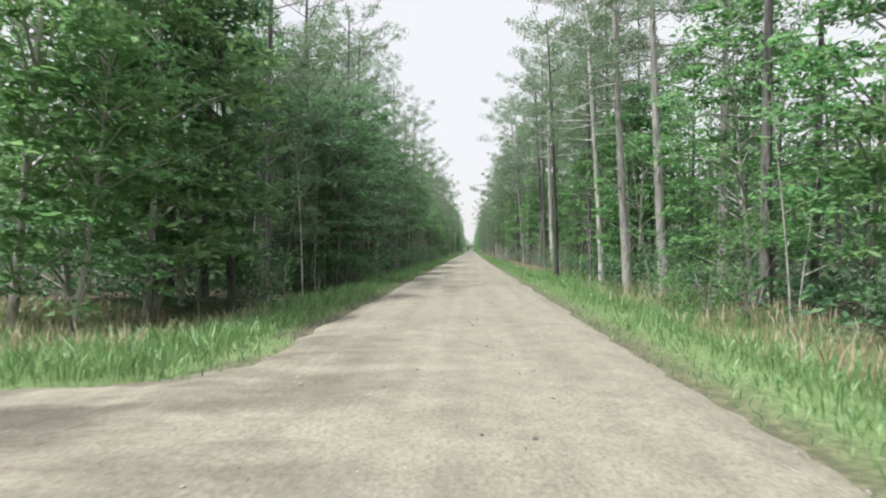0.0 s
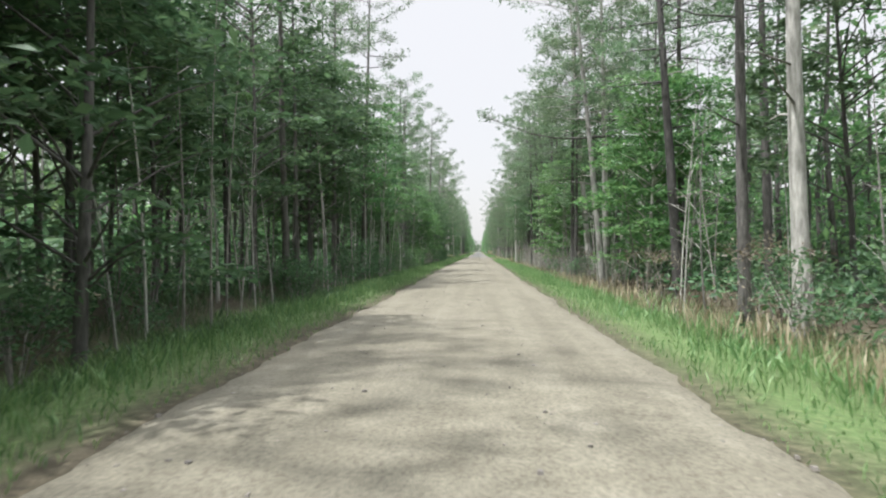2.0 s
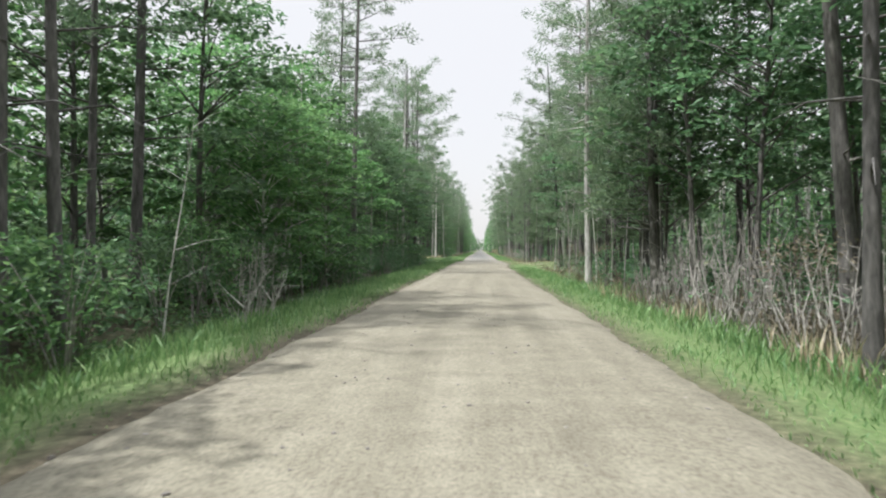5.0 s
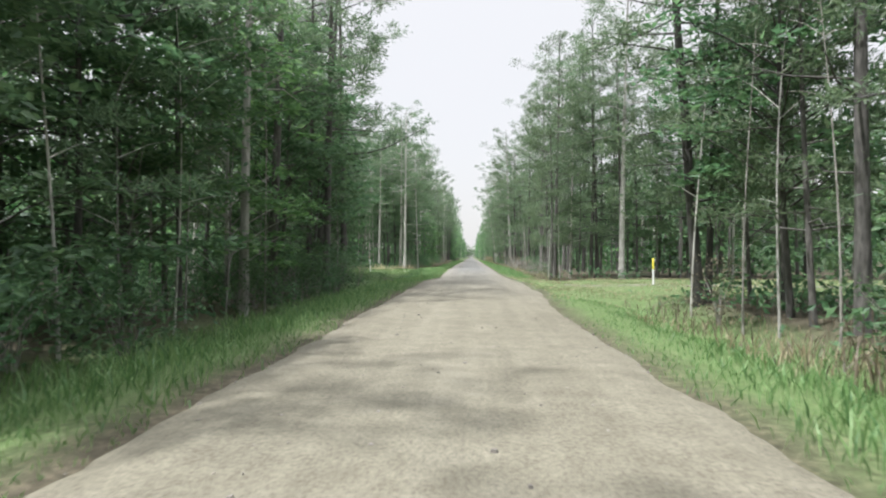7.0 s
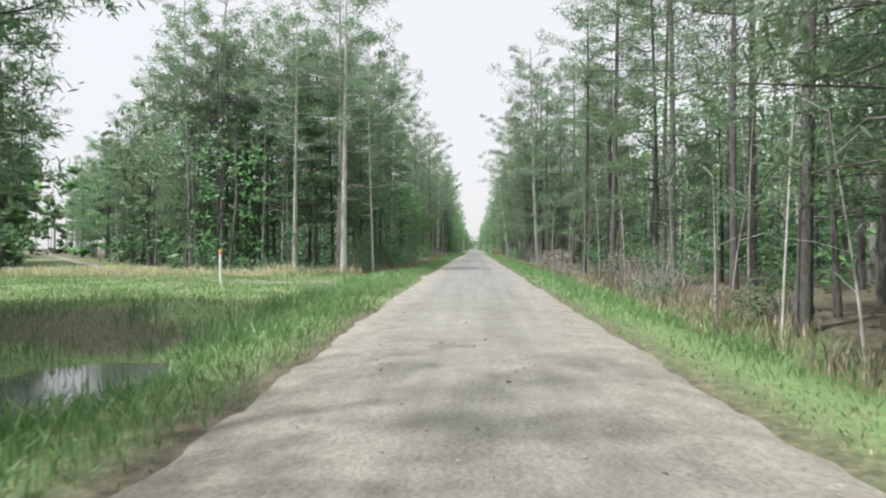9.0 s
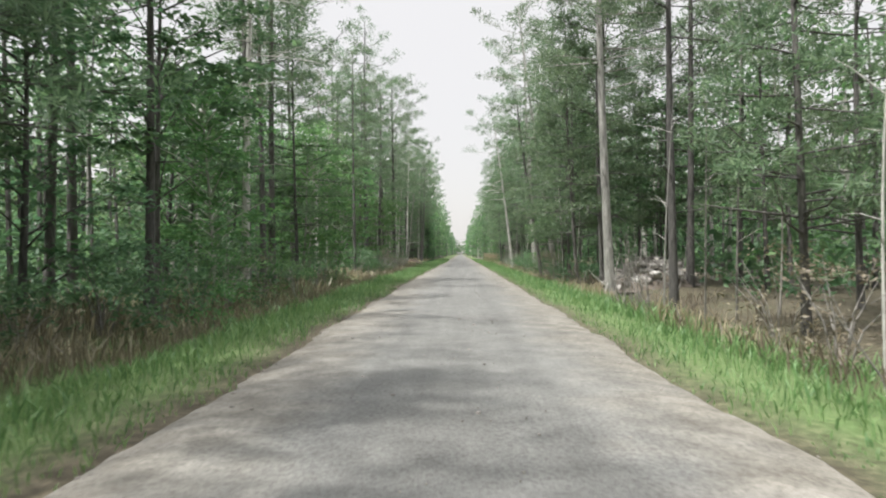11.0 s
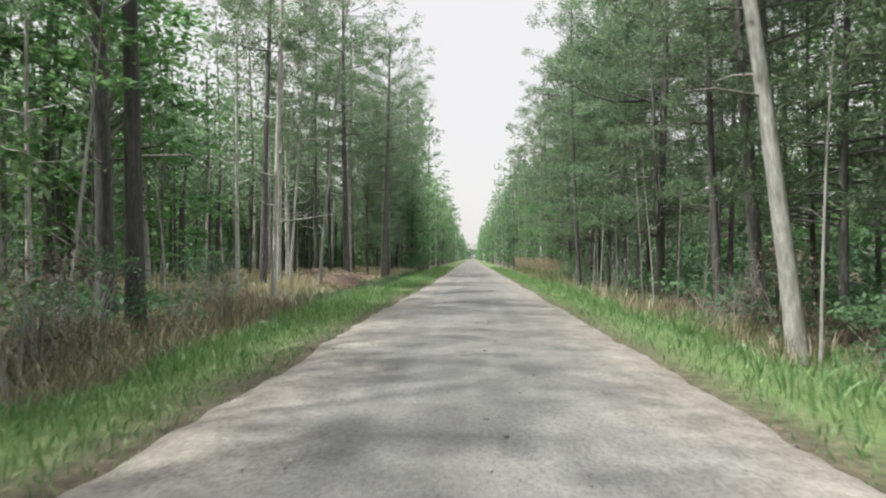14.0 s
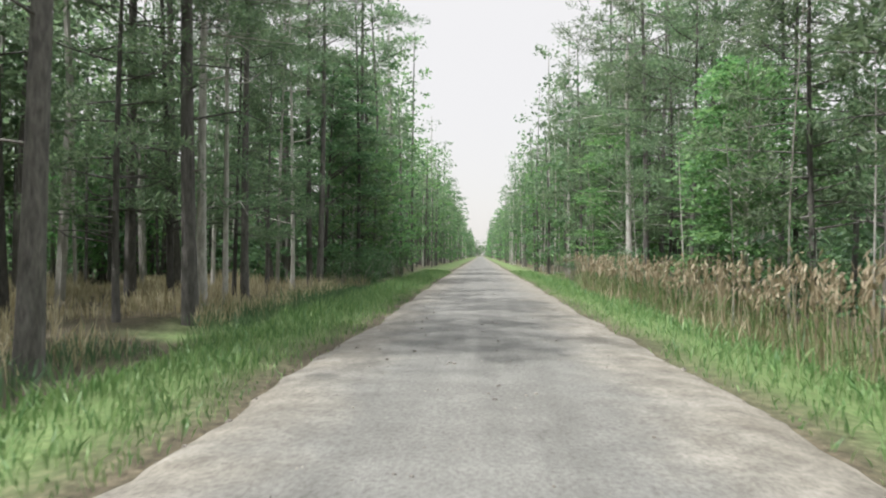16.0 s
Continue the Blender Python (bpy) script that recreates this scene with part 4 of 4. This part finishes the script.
grass_field("meadow_grass", 16, 9000, meadow(-20, -3.4, 9.6, 18), 0.45, GRASS, "green grass beside the side track")


# ---- side tracks ----
def track(name, line, wide, mat, label, lift=0.02):
    """A dirt strip that follows the ground along a line."""
    line = [np.array(p, float) for p in line]
    pts = []
    for a, b in zip(line, line[1:]):
        n = max(2, int(np.linalg.norm(b - a) / 0.5))
        pts += [a + (b - a) * k / n for k in range(n)]
    pts.append(line[-1])
    v, m = [], 9
    for k, p in enumerate(pts):
        d = pts[min(k + 1, len(pts) - 1)] - pts[max(k - 1, 0)]
        side = np.array([-d[1], d[0]]) / np.linalg.norm(d)
        for i in range(m):
            u = 2 * i / (m - 1) - 1
            q = p + side * u * wide * (1 + 0.35 * patch(p[0], p[1], 0.6, 20 + (u > 0)))
            z = ground_z(*q) if outside(*q) > 0.3 else 0.0
            dip = 0.15 * max(0, k - len(pts) + 3) / 2
            v.append((q[0], q[1], z + lift * (1 - 3.2 * u ** 6) - dip))
    f = [(k * m + i, k * m + i + 1, (k + 1) * m + i + 1, (k + 1) * m + i) for k in range(len(pts) - 1) for i in range(m - 1)]
    return tagged(new(name, quad_mesh(name, v, f, [mat], smooth=True)), label, "dirt track", kind="structure")


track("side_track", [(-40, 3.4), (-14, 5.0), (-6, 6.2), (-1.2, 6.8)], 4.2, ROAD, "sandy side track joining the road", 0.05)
track("side_track", [(5.5, 188.2), (9, 187.5), (16, 186), (45, 184)], 0.7, ROAD, "pale dirt track across the clearing", 0.03)
track("side_track", [(-2.2, 226), (-10, 222), (-20, 227), (-26.5, 238), (-34.5, 249.5), (-59, 284), (-111.6, 358)], 0.7, ROAD, "pale dirt track leading off through the clearing", 0.03)


# ---- water in the ditch ----
def water_material(name, colour, rough):
    m, n, l, b = nodes(name)
    b.inputs["Base Color"].default_value = (*colour, 1)
    b.inputs["Roughness"].default_value = rough
    bump(n, l, b, noise_tex(n, l, 6, 3, coords(n, l)).outputs[0], 0.12, 0.02)
    return m


def pool(x, y, rx, ry, z, mat, label):
    """Standing water with an uneven outline."""
    v, f, k, rings = [(x, y, z)], [], 40, 3
    for r in range(rings):
        for i in range(k):
            a = 2 * math.pi * i / k
            q = (0.15 + r / (rings - 1)) * (1 + 0.3 * noise.noise((math.cos(a) * 1.6 + y, math.sin(a) * 1.6, 0.5)))
            v.append((x + rx * q * math.cos(a), y + ry * q * math.sin(a), z))
    f += [(0, 1 + i, 1 + i + 1, 1 + (i + 2) % k) for i in range(0, k, 2)]
    for r in range(rings - 1):
        f += [(1 + r * k + i, 1 + r * k + (i + 1) % k, 1 + (r + 1) * k + (i + 1) % k, 1 + (r + 1) * k + i) for i in range(k)]
    tagged(new("water", quad_mesh("water", v, f, [mat])), label, "water", kind="structure")


pool(-5.5, 200.4, 1.15, 1.8, -0.46, water_material("ditch_water", (0.045, 0.05, 0.04), 0.06), "still water standing in the roadside ditch")
MUDDY = water_material("muddy_water", (0.13, 0.085, 0.055), 0.1)
pool(-5.2, 335.6, 0.42, 1.9, -0.44, MUDDY, "brown muddy water in the ditch under pines")
pool(-5.1, 340.4, 0.36, 1.5, -0.45, MUDDY, "brown muddy water in the ditch under pines")


def rushes():
    rng = np.random.RandomState(400)
    pieces = []
    for x, y in [(-4.6, 202.5), (-4.4, 203.3), (-5.0, 203.0), (-5.6, 204.6), (-6.4, 203.6), (-7.2, 201.4), (-4.7, 199.2), (-6.9, 198.4), (-5.6, 207.5), (-5.0, 208.2), (-6.1, 206.6), (-7.6, 205.6), (-4.6, 210.0), (-8.4, 207.8)]:
        n, h = 46, rng.uniform(0.45, 0.8)
        base = np.array([x, y, ground_z(x, y) - 0.05]) + rng.normal(size=(n, 3)) * np.array([0.28, 0.28, 0])
        tip = rng.normal(size=(n, 3)) * 0.14
        tip[:, 2] = h * rng.uniform(0.6, 1.15, n)
        a = unit(rng.normal(size=(n, 3)) * np.array([1, 1, 0])) * 0.010
        mid = base + tip * 0.55
        pieces.append((np.stack([base - a, mid - a, base + tip, mid + a], 1).reshape(-1, 3), np.arange(4 * n).reshape(-1, 4)))
    tagged(new("rushes", quad_mesh("rushes", *joined(pieces), [OAK_LEAVES])), "clumps of dark green rushes by the ditch", "rushes", kind="stuff")


rushes()


# ---- marker posts ----
def plain(name, colour, rough=0.5, grain=14.0):
    m, n, l, b = nodes(name)
    t = noise_tex(n, l, grain, 5, coords(n, l))
    r = ramp(n, [(0.3, tuple(c * 0.72 for c in colour)), (0.6, colour)])
    l.new(t.outputs[0], r.inputs[0])
    l.new(r.outputs[0], b.inputs["Base Color"])
    b.inputs["Roughness"].default_value = rough
    return m


WHITE_PAINT = plain("white_plastic", (0.80, 0.80, 0.78))
YELLOW = plain("yellow_plastic", (0.72, 0.62, 0.06))
ORANGE = plain("orange_plastic", (0.75, 0.22, 0.05))


def marker_post(x, y, h, top, label, mat, tall):
    ob = thing("marker_post", label, "marker post", "roadside marker posts")
    r = 0.05
    part("post", quad_mesh("marker_post_body", *tube([(0, 0, -0.3), (0, 0, h * 0.5), (0, 0, h - tall)], [r, r, r], 12), [WHITE_PAINT], smooth=True), ob)
    part("cap", quad_mesh("marker_post_cap", *tube([(0, 0, h - tall - 0.004), (0, 0, h - 0.03), (0, 0, h - 0.006), (0, 0, h)], [r + 0.004, r + 0.004, r * 0.8, 0.004], 12), [mat], smooth=True), ob, top)
    ob.matrix_basis = pose(x, y, ground_z(x, y), 0.8, -0.6, 0)
    return ob


marker_post(10.5, 187.4, 1.55, "yellow sleeve", "white plastic marker post with a yellow upper sleeve", YELLOW, 0.62)
marker_post(-10.7, 218.4, 1.55, "orange cap", "slim white marker post with an orange cap", ORANGE, 0.16)


# ---- heaps ----
def heap(name, x, y, rx, ry, h, mat, label, seed):
    v, n = [], 28
    for j in range(n + 1):
        for i in range(n + 1):
            a, b = 2.4 * (i / n - 0.5), 2.4 * (j / n - 0.5)
            q = a * a + b * b
            z = h * max(0.0, 1 - q) ** 0.8 * (1 + 0.55 * noise.noise((a * 2.2, b * 2.2, seed))) + (0.10 * noise.noise((a * 7, b * 7, seed)) + 0.06 * noise.noise((a * 15, b * 15, seed))) * (q < 1.1)
            v.append((a * rx, b * ry, z - (0.15 if q > 1 else 0)))
    f = [(j * (n + 1) + i, j * (n + 1) + i + 1, (j + 1) * (n + 1) + i + 1, (j + 1) * (n + 1) + i) for j in range(n) for i in range(n)]
    return quad_mesh(name, v, f, [mat], smooth=True)


EARTH = plain("turned_earth", (0.125, 0.10, 0.076), 0.95, 9)
CUT_WOOD = plain("pale_cut_wood", (0.36, 0.32, 0.26), 0.85, 25)


def brush_pile():
    rng = np.random.RandomState(77)
    ob = thing("brush_pile", "heap of cut logs, grey branches and earth", "brush pile")
    part("earth", heap("pile_earth", 0, 0, 2.3, 1.7, 0.95, EARTH, "", 5), ob, "brown earth core")
    for k in range(26):
        a, q = rng.uniform(0, 6.28), rng.uniform(0.1, 0.95)
        c = np.array([math.cos(a) * 2.0 * q, math.sin(a) * 1.5 * q, 1.1 * max(0.05, 1 - q * q) ** 0.8 + 0.08])
        d = unit(rng.normal(size=(1, 3)) * np.array([1, 1, 0.25]))[0] * rng.uniform(0.3, 0.9)
        r = rng.uniform(0.07, 0.18)
        part("log", quad_mesh("pile_log", *tube([c - d, c - d * 0.99, c, c + d * 0.99, c + d], [0.01, r, r * 1.05, r * 0.95, 0.01], 8), [CUT_WOOD if k % 3 == 0 else TWIGS]), ob)
    twigs = []
    for k in range(330):
        a, q = rng.uniform(0, 6.28), rng.uniform(0.0, 1.05)
        c = np.array([math.cos(a) * 2.2 * q, math.sin(a) * 1.6 * q, 1.25 * max(0.02, 1 - q * q) ** 0.8])
        d = rng.normal(size=3) * np.array([0.6, 0.6, 0.26])
        twigs.append(tube([c - d * 0.4, c + d * 0.3 + np.array([0, 0, 0.12]), c + d], [0.022, 0.016, 0.004], 4))
    part("branch_tangle", quad_mesh("pile_branch_tangle", *joined(twigs), [TWIGS]), ob)
    ob.matrix_basis = pose(9.4, 265.6, ground_z(9.4, 265.6), 0, 0, 15)


brush_pile()


def dead_branch(x, y, h, turn, seed, label):
    """A bare forked limb standing in the ground."""
    rng = np.random.RandomState(seed)
    p = [np.array([0, 0, -0.2]), np.array([0.12 * h, 0, 0.4 * h]), np.array([0.42 * h, 0.05, h])]
    pieces = [tube(p, [0.05, 0.035, 0.008], 5), tube([p[1] * 0.8, np.array([-0.25 * h, 0.1, 0.62 * h]), np.array([-0.4 * h, 0.1, 0.8 * h])], [0.03, 0.02, 0.006], 5)]
    for k in range(9):
        a = p[1] + (p[2] - p[1]) * rng.uniform(0, 1)
        pieces.append(tube([a, a + rng.normal(size=3) * 0.2 + np.array([0, 0, 0.2])], [0.014, 0.003], 4))
    ob = new("dead_branch", quad_mesh("dead_branch", *joined(pieces), [BARK_PALE], smooth=True))
    ob.matrix_basis = pose(x, y, ground_z(x, y), 0, 0, turn)
    tagged(ob, label, "dead branch", "dead branches")


dead_branch(6.6, 263.6, 1.7, 0, 1, "bare forked dead limb beside a brush pile")
dead_branch(-6.2, 124.2, 1.5, 10, 2, "bleached dead limb leaning out of the bushes")
dead_branch(-6.3, 45.9, 1.9, 80, 3, "bare pale dead sapling at the forest edge")
dead_branch(-6.0, 126.0, 1.2, -20, 4, "bleached dead limb leaning out of the bushes")

def fallen_log(x, y, turn, long, r, mat, label, z=0.0):
    c = [np.array([long * (k / 6 - 0.5), 0.05 * math.sin(k), 0.02 * math.cos(2 * k)]) for k in range(7)]
    pieces = [tube([c[0] - np.array([0.005, 0, 0])] + c + [c[-1] + np.array([0.005, 0, 0])], [0.005] + [r * (1.1 - 0.06 * k) for k in range(7)] + [0.005], 9)]
    pieces.append(tube([c[4], c[4] + np.array([0.12, 0.25, 0.12]) * long * 0.5], [r * 0.4, r * 0.15], 5))
    ob = new("fallen_log", quad_mesh("fallen_log", *joined(pieces), [mat], smooth=True))
    ob.matrix_basis = pose(x, y, (ground_z(x, y) if outside(x, y) > 0 else 0.05) + r * 0.8 + z, 0, 0, turn)
    return tagged(ob, label, "fallen wood", "fallen wood")


fallen_log(7.3, 307.3, 35, 1.7, 0.09, BARK_PALE, "pale fallen log lying at the forest edge", 0.25)
fallen_log(-6.5, 131.0, 60, 1.6, 0.06, BARK_PALE, "thin bleached fallen limb in the grass", 0.2)
fallen_log(9.6, 118.6, 20, 2.2, 0.11, BARK_PALE, "grey fallen log among bare stems", 0.3)
fallen_log(-0.32, 41.6, 15, 0.16, 0.022, BARK_DARK, "small dark stick lying on the road", -0.01)


def field_stone(x, y, s, seed, up=0.0):
    bm = bmesh.new()
    bmesh.ops.create_icosphere(bm, subdivisions=2, radius=1)
    for v in bm.verts:
        v.co = Vector((v.co.x * s, v.co.y * s * 0.8, v.co.z * s * 0.62)) * (1 + 0.3 * noise.noise(v.co * 1.4 + Vector((seed, 0, 0))))
    me = bpy.data.meshes.new("field_stone")
    bm.to_mesh(me)
    bm.free()
    me.materials.append(PALE_STONE)
    ob = new("field_stone", me)
    ob.matrix_basis = pose(x, y, ground_z(x, y) + up + s * 0.35, 0, 0, seed * 40)
    tagged(ob, "pale weathered stone lying among grass", "stone", "pale stones")


PALE_STONE = plain("pale_stone", (0.40, 0.375, 0.335), 0.9, 6)
for k, (x, y, s, up) in enumerate([(8.9, 116.6, 0.32, 0), (7.6, 264.6, 0.24, 0.15), (8.3, 264.4, 0.30, 0.4), (9.2, 264.3, 0.34, 0.5), (10.2, 264.6, 0.42, 0.45), (10.9, 265.0, 0.27, 0.3), (8.8, 264.9, 0.24, 0.75),
                                   (9.7, 265.0, 0.28, 0.85), (10.4, 265.4, 0.3, 0.8)]):
    field_stone(x, y, s, k, up)

FOREST_SOIL = plain("forest_soil", (0.085, 0.053, 0.036), 0.95, 9)
for k, (x, y, rx, ry, h) in enumerate([(-11.3, 347.0, 2.6, 2.0, 0.75), (-7.9, 337.5, 1.7, 2.9, 0.62), (-8.6, 342.5, 2.0, 2.4, 0.7), (-7.2, 331.0, 1.2, 2.2, 0.3)]):
    mound = new("soil_mound", heap("soil_mound", 0, 0, rx, ry, h, FOREST_SOIL, "", 9 + k))
    mound.matrix_basis = pose(x, y, ground_z(x, y), 0, 0, 30 * k)
    tagged(mound, "low mound of brown soil in dry grass under pines", "soil mound", "soil mounds")
    rng = np.random.RandomState(60 + k)
    points = []
    for v in mound.data.vertices:
        if v.co.z > 0.04:
            points += [np.array(v.co) + rng.normal(size=3) * np.array([0.08, 0.08, 0.02]) for i in range(3)]
    part("litter", quad_mesh("mound_litter", *leaves(rng, np.array(points), 0.16, 0.035, 0.3), [RUSTY_LEAVES]), mound, "brown needles and dry leaves")
    sticks = []
    for i in range(14):
        p = points[rng.randint(len(points))]
        w, q = rng.uniform(0, 6.28), rng.uniform(0.3, 0.8)
        way = np.array([math.cos(w), math.sin(w), rng.uniform(-0.1, 0.35)]) * q
        sticks.append(tube([p - way * 0.5, p + np.array([0, 0, 0.04]), p + way * 0.5], [0.016, 0.013, 0.006], 5))
    part("fallen_twigs", quad_mesh("mound_twigs", *joined(sticks), [TWIGS], smooth=True), mound, "bare grey fallen twigs")


# ---- reeds ----
def reeds():
    rng = np.random.RandomState(31)
    stems, plumes, blades = [], [], []
    for k in range(480):
        y = 344.5 + 29 * rng.uniform(0, 1)
        x = 5.4 + 1.5 * rng.uniform(0, 1) ** 1.3 + 0.25 * patch(0, y, 0.5) - (0.5 if y > 360 else 0)
        z, h = ground_z(x, y), rng.uniform(1.3, 2.05)
        b = np.array([x, y, z - 0.1])
        t = b + np.array([rng.normal() * 0.12, rng.normal() * 0.12, h])
        stems.append(tube([b, b * 0.5 + t * 0.5, t], [0.010, 0.008, 0.004], 3))
        c = t + np.array([0, 0, -0.12]) + rng.normal(size=(9, 3)) * np.array([0.03, 0.03, 0.11])
        plumes.append(leaves(rng, c, 0.17, 0.045, 0.0, np.repeat([[0.2, 0, 1.6]], 9, 0)))
        c = b + np.array([0, 0, 0.2]) + rng.normal(size=(3, 3)) * 0.04 + np.array([[0, 0, 0.3], [0, 0, 0.55], [0, 0, 0.8]])
        blades.append(leaves(rng, c, 0.7, 0.025, 0.0, np.repeat([[0.0, 0, 1.6]], 3, 0) + rng.normal(size=(3, 3)) * 0.3))
    a, b, c = joined(stems), joined(plumes), joined(blades)
    v, f = joined([a, b, c])
    index = np.concatenate([np.zeros(len(a[1])), np.zeros(len(b[1])), np.ones(len(c[1]))])
    tagged(new("reeds", quad_mesh("reeds", v, f, [DRY_GRASS, GRASS], index)), "tall tan reeds with feathery heads beside the road", "reeds", kind="stuff")


reeds()


# ---- loose stones on the road ----
def pebbles():
    m, n, l, b = nodes("loose_stone")
    g = n.new("ShaderNodeNewGeometry")
    r = ramp(n, [(0.0, (0.09, 0.08, 0.07)), (0.5, (0.16, 0.142, 0.12)), (1.0, (0.23, 0.208, 0.18))])
    l.new(g.outputs["Random Per Island"], r.inputs[0])
    l.new(r.outputs[0], b.inputs["Base Color"])
    b.inputs["Roughness"].default_value = 0.9
    rng = np.random.RandomState(12)
    cube = np.array([(-1, -1, -1), (1, -1, -1), (1, 1, -1), (-1, 1, -1), (-0.7, -0.7, 1), (0.7, -0.7, 1), (0.7, 0.7, 1), (-0.7, 0.7, 1)], float)
    face = np.array([(4, 5, 6, 7), (0, 1, 5, 4), (1, 2, 6, 5), (2, 3, 7, 6), (3, 0, 4, 7)])
    vs, fs = [], []
    for k in range(9000):
        y = rng.uniform(2, 375)
        a, c = edge_left(y), edge_right(y)
        u = rng.uniform(0, 1) if k % 3 else rng.choice([rng.beta(1, 14), 1 - rng.beta(1, 14)])
        x = a + (c - a) * u
        s = 0.009 + 0.022 * rng.uniform(0, 1) ** 4
        w = rng.uniform(0, 6.28)
        q = cube * np.array([s, s * rng.uniform(0.6, 1), s * 0.55]) * rng.uniform(0.8, 1.2, (8, 3))
        z = 0.05 * (1 - (2 * u - 1) ** 2) - 0.004 if 0.06 < u < 0.94 else -0.025
        vs.append(np.stack([q[:, 0] * math.cos(w) - q[:, 1] * math.sin(w) + x, q[:, 0] * math.sin(w) + q[:, 1] * math.cos(w) + y, q[:, 2] + z], 1))
        fs.append(face + 8 * k)
    tagged(new("loose_stones", quad_mesh("loose_stones", np.concatenate(vs), np.concatenate(fs), [m])), "loose gravel stones on the road", "gravel", kind="stuff")


pebbles()
